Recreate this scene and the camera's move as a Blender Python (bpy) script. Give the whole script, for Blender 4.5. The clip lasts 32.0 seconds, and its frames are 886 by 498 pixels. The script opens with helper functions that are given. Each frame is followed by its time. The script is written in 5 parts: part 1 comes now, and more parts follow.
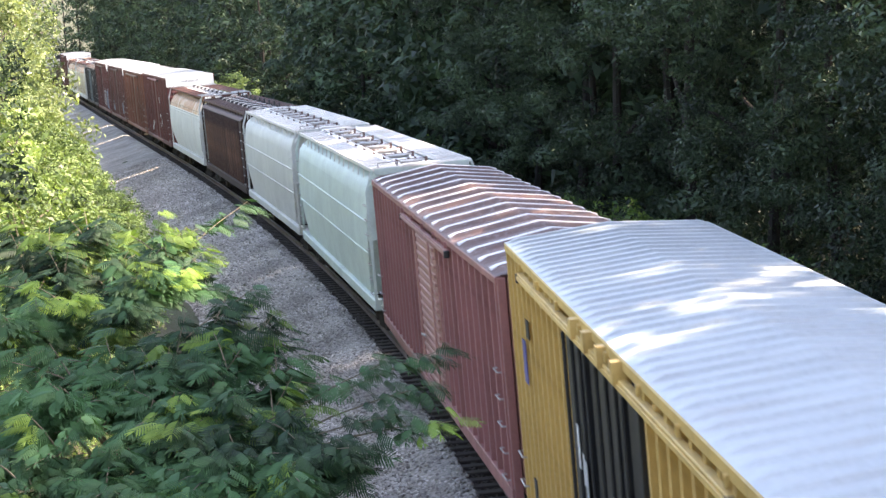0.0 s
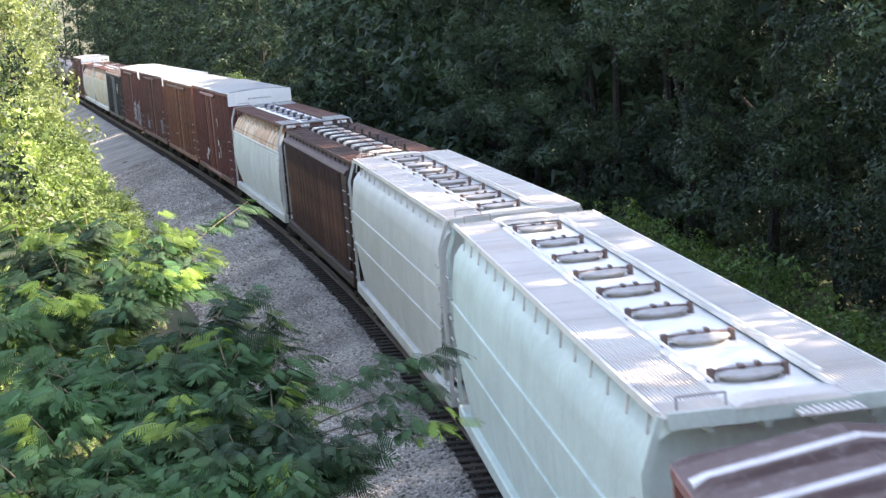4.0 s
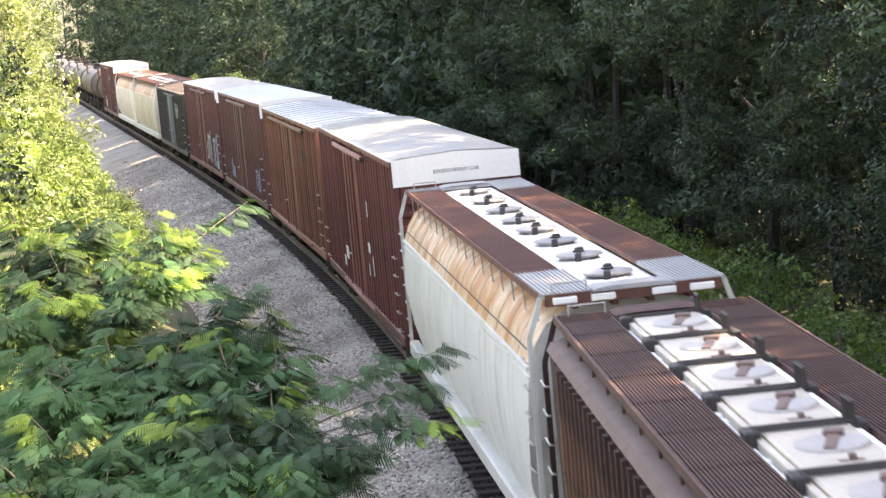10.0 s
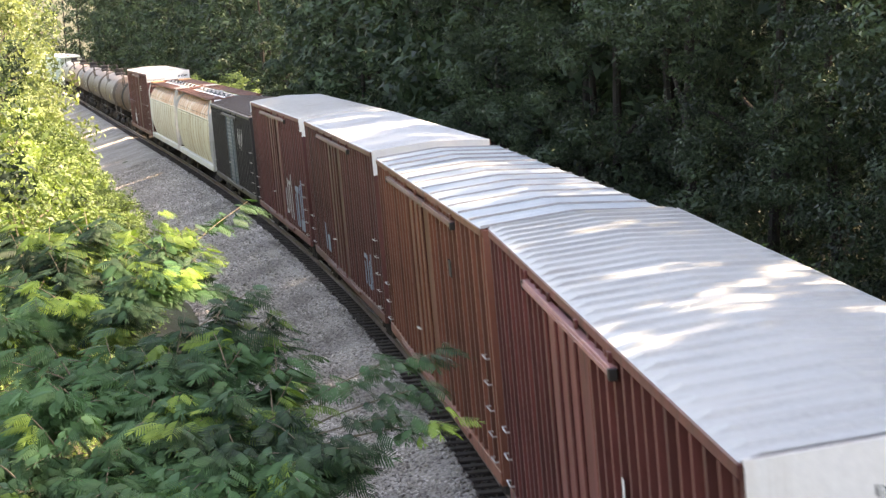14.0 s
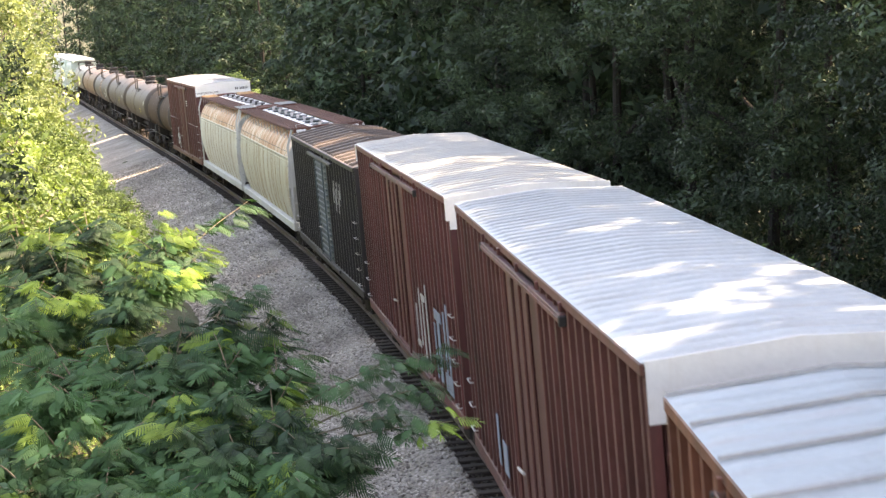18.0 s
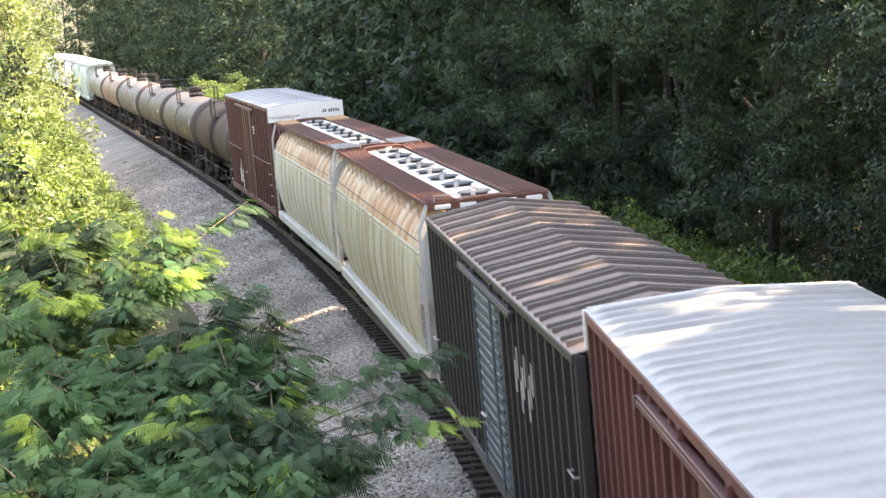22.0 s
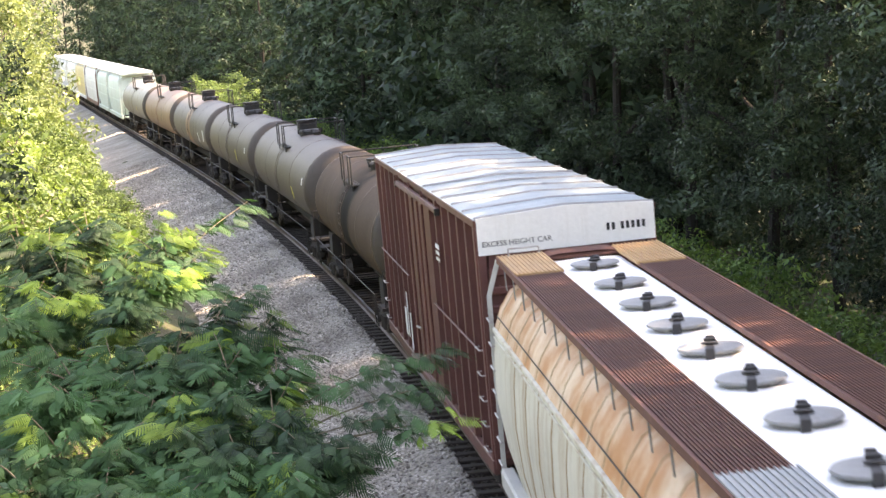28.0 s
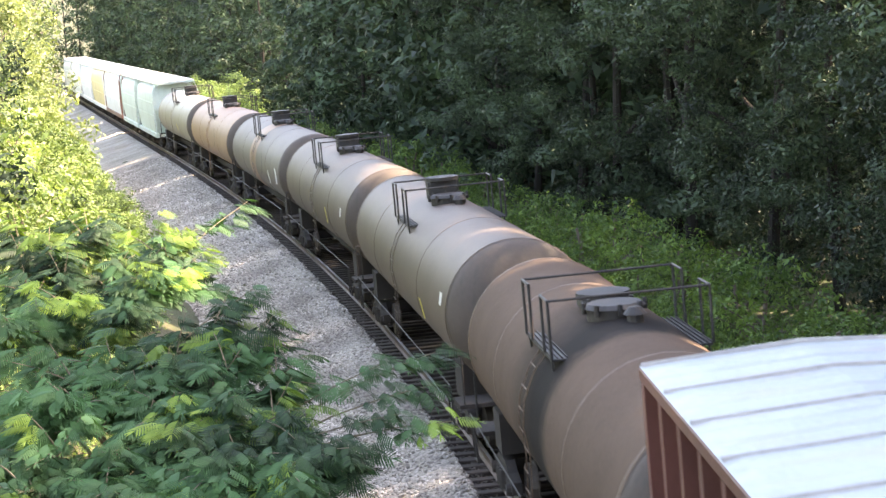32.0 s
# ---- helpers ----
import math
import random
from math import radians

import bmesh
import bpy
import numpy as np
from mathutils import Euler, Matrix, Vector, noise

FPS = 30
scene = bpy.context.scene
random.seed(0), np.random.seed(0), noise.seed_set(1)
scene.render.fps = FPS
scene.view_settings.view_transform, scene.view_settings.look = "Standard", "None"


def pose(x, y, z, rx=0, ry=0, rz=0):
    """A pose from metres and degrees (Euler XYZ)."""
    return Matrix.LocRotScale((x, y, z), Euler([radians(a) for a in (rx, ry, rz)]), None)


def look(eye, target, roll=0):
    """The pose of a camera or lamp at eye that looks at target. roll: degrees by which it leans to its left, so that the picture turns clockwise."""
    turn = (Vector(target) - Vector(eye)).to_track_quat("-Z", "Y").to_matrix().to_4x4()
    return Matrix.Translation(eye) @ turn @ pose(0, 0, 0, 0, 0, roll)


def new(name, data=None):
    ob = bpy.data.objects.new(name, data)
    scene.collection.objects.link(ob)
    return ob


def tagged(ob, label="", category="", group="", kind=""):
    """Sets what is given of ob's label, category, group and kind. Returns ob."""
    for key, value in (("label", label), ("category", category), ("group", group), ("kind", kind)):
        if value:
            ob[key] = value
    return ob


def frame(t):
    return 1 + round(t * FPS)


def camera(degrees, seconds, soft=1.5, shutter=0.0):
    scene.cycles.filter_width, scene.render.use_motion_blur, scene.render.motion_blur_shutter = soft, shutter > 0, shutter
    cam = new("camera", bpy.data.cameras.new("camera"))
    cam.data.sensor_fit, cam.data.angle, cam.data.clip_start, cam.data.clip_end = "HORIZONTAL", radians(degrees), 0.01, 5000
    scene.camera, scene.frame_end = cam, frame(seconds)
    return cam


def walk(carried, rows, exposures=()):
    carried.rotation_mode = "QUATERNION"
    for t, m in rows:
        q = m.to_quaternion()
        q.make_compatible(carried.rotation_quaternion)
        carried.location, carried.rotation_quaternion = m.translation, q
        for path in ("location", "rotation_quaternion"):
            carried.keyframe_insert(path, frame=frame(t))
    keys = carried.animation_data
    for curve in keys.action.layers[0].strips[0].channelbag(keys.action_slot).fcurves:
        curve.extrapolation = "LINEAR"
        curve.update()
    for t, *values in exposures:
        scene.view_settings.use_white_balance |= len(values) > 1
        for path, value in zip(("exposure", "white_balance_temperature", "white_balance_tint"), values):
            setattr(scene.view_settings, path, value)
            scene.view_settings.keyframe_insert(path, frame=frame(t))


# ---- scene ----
cam = camera(25.184, 32.0, soft=1.4, shutter=0.5)
EYE = Vector((0.0, 0.0, 8.288))
PITCH = radians(6.739)
SEAT = look(EYE, EYE + Vector((0.0, math.cos(PITCH), -math.sin(PITCH))), roll=-2.05)
walk(cam, [(0.0, SEAT), (32.0, SEAT)], exposures=[(0.0, 2.66, 7800, 20), (2.0, 2.76, 7600, 19), (4.0, 2.6, 7700, 19), (5.8, 2.55, 8500, 21), (7.0, 2.66, 8700, 22), (9.0, 3.16, 9400, 23), (10.5, 3.08, 9500, 23), (12.0, 2.88, 9600, 22), (14.0, 2.8, 9600, 22), (18.5, 2.84, 9600, 22), (21.0, 2.94, 9400, 21), (22.5, 3.1, 9300, 21), (24.0, 3.14, 9400, 22), (25.5, 2.98, 9500, 22), (28.0, 2.94, 9500, 22), (30.0, 2.94, 9400, 22), (32.0, 3.32, 9000, 20)])

# ---- light ----
SUN_EL, SUN_AZ = radians(47.0), radians(84.0)   # azimuth clockwise from +y
sun_way = Vector((math.sin(SUN_AZ) * math.cos(SUN_EL), math.cos(SUN_AZ) * math.cos(SUN_EL), math.sin(SUN_EL)))
world = bpy.data.worlds.new("sky")
scene.world = world
world.use_nodes = True
wn = world.node_tree.nodes
sky = wn.new("ShaderNodeTexSky")
sky.sky_type, sky.sun_disc = "NISHITA", False
sky.sun_elevation, sky.sun_rotation = SUN_EL, SUN_AZ
world.node_tree.links.new(sky.outputs[0], wn["Background"].inputs[0])
wn["Background"].inputs[1].default_value = 0.15
lamp = bpy.data.lights.new("sun", "SUN")
lamp.energy, lamp.angle, lamp.color = 3.6, radians(0.55), (1.0, 0.95, 0.85)
sun_ob = new("sun", lamp)
sun_ob.matrix_world = look(Vector((0, 0, 60)) + sun_way, Vector((0, 0, 60)))

# ---- the line of the track ----
X0, Y0, TH0, K0, K1, K2 = 2.28, 30.008, 0.1069188, 0.0026634, -3.69378e-05, 2.49414e-07
CANT = 0.0384
LEAN = 0.055
S_STEP = 0.5


def heading(s):
    more = max(0.0, min(s, 440.0) - 245.0) / 230.0
    s = min(max(s, -32.0), 170.0)
    return TH0 + K0 * s + K1 * s * s / 2 + K2 * s ** 3 / 6 + more


_fore, _aft = [(X0, Y0)], [(X0, Y0)]
for _i in range(1600):
    a = heading((_i + 0.5) * S_STEP)
    _fore.append((_fore[-1][0] - math.sin(a) * S_STEP, _fore[-1][1] + math.cos(a) * S_STEP))
    a = heading(-(_i + 0.5) * S_STEP)
    _aft.append((_aft[-1][0] + math.sin(a) * S_STEP, _aft[-1][1] - math.cos(a) * S_STEP))
LINE = np.array(_aft[:0:-1] + _fore)
LINE_S = (np.arange(len(LINE)) - 1600) * S_STEP


def track(s, side=0.0, up=0.0):
    """A point beside or above the middle of the track, s metres along it."""
    a = heading(s)
    x, y = float(np.interp(s, LINE_S, LINE[:, 0])), float(np.interp(s, LINE_S, LINE[:, 1]))
    return Vector((x + side * math.cos(a), y + side * math.sin(a), up))


def along(t):
    """How far the train has come at t seconds."""
    return 7.60256 * t - 0.020865 * (t - 16) ** 2 / 2 + 0.00073117 * (t - 16) ** 3 / 6


def car_pose(middle, half, t):
    """The pose of a car that stands on two trucks on the curve."""
    s = middle - along(t)
    p, q = track(s - half), track(s + half)
    m = (p + q) / 2
    a = math.atan2(-(q.x - p.x), q.y - p.y)
    return Matrix.Translation(m) @ Matrix.Rotation(a, 4, "Z") @ Matrix.Rotation(-LEAN, 4, "Y") @ Matrix.Translation((0.14, 0, 0))


# ---- materials ----
def node(nt, kind, **values):
    n = nt.nodes.new("ShaderNode" + kind)
    for key, value in values.items():
        if key in n.inputs:
            n.inputs[key].default_value = value
    return n


def shade(name, rough=0.6, metal=0.0, spec=0.4):
    m = bpy.data.materials.new(name)
    m.use_nodes = True
    b = m.node_tree.nodes["Principled BSDF"]
    b.inputs["Roughness"].default_value, b.inputs["Metallic"].default_value = rough, metal
    b.inputs["Specular IOR Level"].default_value = spec
    return m, m.node_tree, b


def rgb(c):
    return (c[0], c[1], c[2], 1.0)


def mix(nt, fac, a, b, blend="MIX"):
    n = nt.nodes.new("ShaderNodeMix")
    n.data_type, n.blend_type = "RGBA", blend
    for sock, v in ((n.inputs[0], fac), (n.inputs[6], a), (n.inputs[7], b)):
        if isinstance(v, (int, float)):
            sock.default_value = v
        elif isinstance(v, tuple):
            sock.default_value = rgb(v)
        else:
            nt.links.new(v, sock)
    return n.outputs[2]


def ramp(nt, value, lo, hi):
    n = nt.nodes.new("ShaderNodeMapRange")
    n.inputs[1].default_value, n.inputs[2].default_value = lo, hi
    nt.links.new(value, n.inputs[0])
    return n.outputs[0]


def coords(nt, scale=(1, 1, 1), which="Object"):
    c = nt.nodes.new("ShaderNodeTexCoord")
    mp = nt.nodes.new("ShaderNodeMapping")
    mp.inputs[3].default_value = scale
    nt.links.new(c.outputs[which], mp.inputs[0])
    return mp.outputs[0]


def noise_of(nt, vec, scale, detail=4.0, rough=0.6):
    n = node(nt, "TexNoise", Scale=scale, Detail=detail, Roughness=rough)
    nt.links.new(vec, n.inputs["Vector"])
    return n.outputs[0]


def bump(nt, b, height, strength, dist):
    n = nt.nodes.new("ShaderNodeBump")
    n.inputs[0].default_value, n.inputs[1].default_value = strength, dist
    nt.links.new(height, n.inputs["Height"])
    nt.links.new(n.outputs[0], b.inputs["Normal"])


def paint(name, base, dirt=(0.10, 0.07, 0.05), amount=0.5, rust=0.0, streak=1.0, rough=0.55, metal=0.0, flow=(7.0, 7.0, 0.35), grip=(0.52, 0.78), vary=0.72, flake=5.0, uneven=0.0):
    """Weathered paint: grain, blotches, streaks that run down, and rust; uneven: how far pieces differ."""
    m, nt, b = shade(name, rough, metal)
    v = coords(nt)
    blot = noise_of(nt, v, 0.9, 6.0, 0.65)
    fine = noise_of(nt, v, 14.0, 5.0, 0.7)
    run = noise_of(nt, coords(nt, flow), 1.0, flake, 0.65)
    dark = tuple(c * vary for c in base)
    col = mix(nt, ramp(nt, blot, 0.35, 0.7), base, dark)
    col = mix(nt, ramp(nt, fine, 0.3, 0.9), col, tuple(min(1, c * 1.12) for c in base))
    k = node(nt, "Math")
    k.operation = "MULTIPLY"
    nt.links.new(ramp(nt, run, *grip), k.inputs[0])
    k.inputs[1].default_value = amount * streak
    col = mix(nt, k.outputs[0], col, dirt)
    if rust:
        spot = noise_of(nt, coords(nt, (3.0, 3.0, 0.8)), 1.6, 8.0, 0.72)
        r = mix(nt, ramp(nt, fine, 0.3, 0.7), (0.16, 0.06, 0.03), (0.30, 0.12, 0.05))
        col = mix(nt, ramp(nt, spot, 0.72 - 0.45 * rust, 0.86 - 0.42 * rust), col, r)
    # pieces darken at random, standing in for shadow between posts and ribs
    if uneven:
        o = nt.nodes.new("ShaderNodeObjectInfo")
        col = mix(nt, ramp(nt, o.outputs["Random"], 1.0, 1.0 - 1.0 / uneven), col, tuple(min(c, d) * 0.45 for c, d in zip(base, dirt)))
        wash = noise_of(nt, coords(nt, (1.1, 1.9, 0.10)), 1.3, 4.0, 0.6)
        col = mix(nt, ramp(nt, wash, 0.44, 1.05), col, tuple(min(1.0, c * 1.4 + 0.008) for c in base))
    nt.links.new(col, b.inputs["Base Color"])
    nt.links.new(ramp(nt, blot, 1.4, -0.6), b.inputs["Roughness"]) if metal else None
    bump(nt, b, fine, 0.25, 0.01)
    return m


def leafy(name, a, b_, back=0.35, rough=0.5, spec=0.35):
    """Leaves: each island its own green, with light coming through."""
    m, nt, b = shade(name, rough, 0.0, spec)
    g = nt.nodes.new("ShaderNodeNewGeometry")
    o = nt.nodes.new("ShaderNodeObjectInfo")
    col = mix(nt, g.outputs["Random Per Island"], a, b_)
    col = mix(nt, ramp(nt, o.outputs["Random"], -0.5, 1.6), col, tuple(c * 0.6 for c in a))
    patch = noise_of(nt, coords(nt, which="Object"), 0.7, 3.0, 0.6)
    col = mix(nt, ramp(nt, patch, 0.42, 0.66), col, tuple(min(1.0, c * 1.8) for c in b_))
    nt.links.new(col, b.inputs["Base Color"])
    tr = nt.nodes.new("ShaderNodeBsdfTranslucent")
    warm = mix(nt, 1.0, col, (1.0, 1.0, 0.6), "MULTIPLY")
    nt.links.new(warm, tr.inputs[0])
    ms = nt.nodes.new("ShaderNodeMixShader")
    ms.inputs[0].default_value = back
    nt.links.new(b.outputs[0], ms.inputs[1])
    nt.links.new(tr.outputs[0], ms.inputs[2])
    nt.links.new(ms.outputs[0], nt.nodes["Material Output"].inputs[0])
    return m


def bark(name, base):
    m, nt, b = shade(name, 0.9)
    v = coords(nt, (6, 6, 1.2))
    n = noise_of(nt, v, 3.0, 8.0, 0.7)
    nt.links.new(mix(nt, n, tuple(c * 0.5 for c in base), base), b.inputs["Base Color"])
    bump(nt, b, n, 0.6, 0.03)
    return m


def gravel(name, light, dark_, scale):
    m, nt, b = shade(name, 0.9)
    v = coords(nt)
    vo = node(nt, "TexVoronoi", Scale=scale)
    nt.links.new(v, vo.inputs["Vector"])
    big = noise_of(nt, v, 0.35, 5.0, 0.6)
    bw = nt.nodes.new("ShaderNodeRGBToBW")
    nt.links.new(vo.outputs["Color"], bw.inputs[0])
    col = mix(nt, bw.outputs[0], dark_, light)
    col = mix(nt, ramp(nt, big, 0.3, 0.8), col, tuple(c * 0.6 for c in dark_))
    nt.links.new(col, b.inputs["Base Color"])
    bump(nt, b, vo.outputs["Distance"], 1.0, 0.04)
    return m


def stone_mat(name, light, dark_):
    m, nt, b = shade(name, 0.9)
    g = nt.nodes.new("ShaderNodeNewGeometry")
    col = mix(nt, g.outputs["Random Per Island"], dark_, light)
    col = mix(nt, ramp(nt, noise_of(nt, coords(nt), 0.5), 0.3, 0.8), col, dark_)
    nt.links.new(col, b.inputs["Base Color"])
    return m


# ---- mesh helpers ----
def link_bm(name, bm, material, parent=None, label="", smooth=False):
    me = bpy.data.meshes.new(name)
    bm.to_mesh(me)
    bm.free()
    me.materials.append(material)
    if smooth:
        me.polygons.foreach_set("use_smooth", [True] * len(me.polygons))
    return hold(name, me, parent, label)


def hold(name, me, parent=None, label="", at=None):
    ob = new(name, me)
    ob.parent = parent
    if at is not None:
        ob.matrix_basis = at
    if label:
        tagged(ob, label)
    return ob


def part(name, bm, material, parent, label="", smooth=False):
    return link_bm(name, bm, material, parent, label, smooth)


def mesh_np(name, verts, faces, material, smooth=False):
    """A mesh from arrays; all faces have the same number of corners."""
    me = bpy.data.meshes.new(name)
    n, k = faces.shape
    me.vertices.add(len(verts))
    me.vertices.foreach_set("co", np.ascontiguousarray(verts, dtype=np.float32).ravel())
    me.loops.add(n * k)
    me.loops.foreach_set("vertex_index", faces.astype(np.int32).ravel())
    me.polygons.add(n)
    me.polygons.foreach_set("loop_start", np.arange(0, n * k, k, dtype=np.int32))
    if smooth:
        me.polygons.foreach_set("use_smooth", np.ones(n, dtype=bool))
    me.update(calc_edges=True)
    me.materials.append(material)
    return me


def box(bm, x0, x1, y0, y1, z0, z1, bevel=0.0):
    vs = [bm.verts.new((x, y, z)) for z in (z0, z1) for y in (y0, y1) for x in (x0, x1)]
    fs = [bm.faces.new([vs[i] for i in f]) for f in ((0, 2, 3, 1), (4, 5, 7, 6), (0, 1, 5, 4), (2, 6, 7, 3), (0, 4, 6, 2), (1, 3, 7, 5))]
    if bevel:
        es = list({e for f in fs for e in f.edges})
        bmesh.ops.bevel(bm, geom=es, offset=bevel, segments=1, affect="EDGES", clamp_overlap=True)
    return bm


def boxes(*rows, bevel=0.0):
    bm = bmesh.new()
    for r in rows:
        box(bm, *r, bevel=bevel)
    return bm


def rod(bm, a, b, r, n=6):
    a, b = Vector(a), Vector(b)
    d = (b - a).normalized()
    u = d.orthogonal().normalized()
    w = d.cross(u)
    rings = [[bm.verts.new(p + r * (math.cos(2 * math.pi * i / n) * u + math.sin(2 * math.pi * i / n) * w)) for i in range(n)] for p in (a, b)]
    for i in range(n):
        bm.faces.new((rings[0][i], rings[0][(i + 1) % n], rings[1][(i + 1) % n], rings[1][i]))
    bm.faces.new(rings[0][::-1])
    bm.faces.new(rings[1])
    return bm


def rods(r, *pairs, n=6):
    bm = bmesh.new()
    for a, b in pairs:
        rod(bm, a, b, r, n)
    return bm


def tube(bm, pts, r, n=6):
    for a, b in zip(pts, pts[1:]):
        rod(bm, a, b, r, n)
    return bm


def loft(bm, sections, close_ends=True, ring=False):
    """Skin a row of sections, each a list of points."""
    rows = [[bm.verts.new(p) for p in sec] for sec in sections]
    k = len(rows[0])
    for r0, r1 in zip(rows, rows[1:]):
        for i in range(k if ring else k - 1):
            j = (i + 1) % k
            bm.faces.new((r0[i], r0[j], r1[j], r1[i]))
    if close_ends and ring:
        bm.faces.new(rows[0][::-1])
        bm.faces.new(rows[-1])
    return bm


def disc(bm, c, axis, r, h, n=16, r2=None):
    """A short cylinder from c along axis, r wide at its base and r2 at its top."""
    c, axis = Vector(c), Vector(axis).normalized()
    u = axis.orthogonal().normalized()
    w = axis.cross(u)
    r2 = r if r2 is None else r2
    rings = [[bm.verts.new(p + q * (math.cos(2 * math.pi * i / n) * u + math.sin(2 * math.pi * i / n) * w)) for i in range(n)] for p, q in ((c, r), (c + h * axis, r2))]
    for i in range(n):
        bm.faces.new((rings[0][i], rings[0][(i + 1) % n], rings[1][(i + 1) % n], rings[1][i]))
    bm.faces.new(rings[0][::-1])
    bm.faces.new(rings[1])
    return bm


def each(name, rows, material, parent, label="", bevel=0.0):
    """One box a part."""
    for r in rows:
        part(name, boxes(r, bevel=bevel), material, parent, label)


def thing(name, label, category, group="", kind=""):
    return tagged(new(name), label, category, group, kind)

# ---- paints and metals of the train ----
M = {}
M["yellow"] = paint("yellow_paint", (0.60, 0.39, 0.13), amount=0.55, rust=0.15)
M["black_door"] = paint("black_paint", (0.020, 0.021, 0.024), dirt=(0.10, 0.09, 0.08), amount=0.4)
M["pink"] = paint("faded_red_paint", (0.36, 0.15, 0.14), dirt=(0.16, 0.08, 0.07), amount=0.5, rust=0.1, uneven=0.3)
M["pink_door"] = paint("faded_pink_paint", (0.44, 0.22, 0.19), dirt=(0.2, 0.1, 0.09), amount=0.5)
M["mint"] = paint("pale_mint_paint", (0.56, 0.64, 0.58), dirt=(0.36, 0.36, 0.29), amount=0.4, rust=0.02)
M["ash"] = paint("chalky_grey_paint", (0.56, 0.55, 0.51), dirt=(0.36, 0.33, 0.29), amount=0.5, rust=0.06)
M["ash_walk"] = paint("grey_grating", (0.72, 0.68, 0.63), dirt=(0.42, 0.31, 0.22), amount=0.6, rust=0.16, flow=(1.2, 0.9, 1.0))
# sheet painted darker than the ribs for the shade of their recesses
M["umber"] = paint("rusty_brown_paint", (0.040, 0.020, 0.018), dirt=(0.12, 0.055, 0.034), amount=0.8, rust=0.10, rough=0.75)
M["umber_rib"] = paint("rusty_rib_paint", (0.062, 0.028, 0.024), dirt=(0.36, 0.17, 0.095), amount=0.9, rust=0.12, rough=0.75, flow=(6.0, 6.0, 0.40), grip=(0.46, 0.61), uneven=0.75)
M["umber_top"] = paint("dusty_brown_top", (0.17, 0.115, 0.10), dirt=(0.09, 0.05, 0.04), amount=0.7, rust=0.2, rough=0.8)
M["trough"] = paint("stained_white_cover", (0.52, 0.47, 0.39), dirt=(0.30, 0.17, 0.10), amount=0.85, rust=0.20, flow=(2.0, 2.0, 2.0))
M["cream"] = paint("streaked_cream_paint", (0.61, 0.58, 0.49), dirt=(0.37, 0.25, 0.13), amount=0.95, rust=0.03, flow=(3.4, 3.4, 0.12), grip=(0.50, 0.68))
M["celery"] = paint("streaked_yellow_grey_paint", (0.57, 0.54, 0.42), dirt=(0.33, 0.23, 0.12), amount=0.95, rust=0.04, flow=(3.0, 3.0, 0.12), grip=(0.46, 0.66))
M["shoulder"] = paint("rust_bloomed_sheet", (0.72, 0.54, 0.39), dirt=(0.47, 0.19, 0.065), amount=0.95, rust=0.2, rough=0.55, flow=(0.9, 1.7, 0.9), grip=(0.36, 0.60), flake=5.0)
M["rust_walk"] = paint("rusted_grating", (0.125, 0.052, 0.040), dirt=(0.26, 0.10, 0.05), amount=0.5, rust=0.35, rough=0.8)
M["galv_walk"] = paint("zinc_grating", (0.33, 0.34, 0.335), dirt=(0.24, 0.17, 0.11), amount=0.5, rust=0.12)
M["tan_walk"] = paint("tan_grating", (0.50, 0.30, 0.14), dirt=(0.22, 0.1, 0.05), amount=0.5, rust=0.3)
M["white"] = paint("white_paint", (0.80, 0.79, 0.76), dirt=(0.56, 0.50, 0.42), amount=0.3, vary=0.92)
M["hatch"] = paint("grey_hatch_paint", (0.25, 0.25, 0.245), dirt=(0.15, 0.12, 0.10), amount=0.4)
M["hatch_dark"] = paint("dark_hatch_paint", (0.055, 0.068, 0.070), dirt=(0.1, 0.07, 0.05), amount=0.4)
# streak colour of the next four: grime, and painted shadow between posts
M["crimson"] = paint("boxcar_red_paint", (0.195, 0.052, 0.047), dirt=(0.075, 0.026, 0.024), amount=0.95, rust=0.08, grip=(0.46, 0.68), uneven=0.62)
M["sienna"] = paint("orange_brown_paint", (0.245, 0.086, 0.054), dirt=(0.10, 0.036, 0.024), amount=0.95, rust=0.2, grip=(0.46, 0.68), uneven=0.62)
M["cocoa"] = paint("dark_brown_paint", (0.155, 0.054, 0.048), dirt=(0.065, 0.03, 0.025), amount=0.95, rust=0.15, grip=(0.46, 0.68), uneven=0.62)
M["maroon"] = paint("maroon_paint", (0.17, 0.052, 0.050), dirt=(0.075, 0.033, 0.028), amount=0.95, rust=0.1, grip=(0.46, 0.68), uneven=0.62)
M["soot"] = paint("sooty_black_paint", (0.032, 0.028, 0.030), dirt=(0.075, 0.055, 0.05), amount=0.6, rust=0.06, uneven=0.4)
M["slate_door"] = paint("slate_door_paint", (0.075, 0.105, 0.12), dirt=(0.08, 0.06, 0.05), amount=0.6)
M["oxide"] = paint("oxide_red_paint", (0.15, 0.055, 0.048), dirt=(0.08, 0.035, 0.03), amount=0.5, rust=0.06, uneven=0.35)
M["zinc"] = paint("zinc_roof", (0.50, 0.54, 0.545), dirt=(0.36, 0.33, 0.30), amount=0.6, streak=0.8, rough=0.42, flow=(0.5, 3.0, 0.5), metal=0.08)
M["zinc_worn"] = paint("worn_zinc_roof", (0.40, 0.415, 0.395), dirt=(0.25, 0.22, 0.19), amount=0.75, rough=0.52, metal=0.08, flow=(0.6, 4.0, 0.6))
M["zinc_bright"] = paint("bright_zinc_roof", (0.37, 0.43, 0.45), dirt=(0.36, 0.27, 0.25), amount=0.55, rough=0.50, metal=0.08, flow=(0.6, 4.0, 0.6))
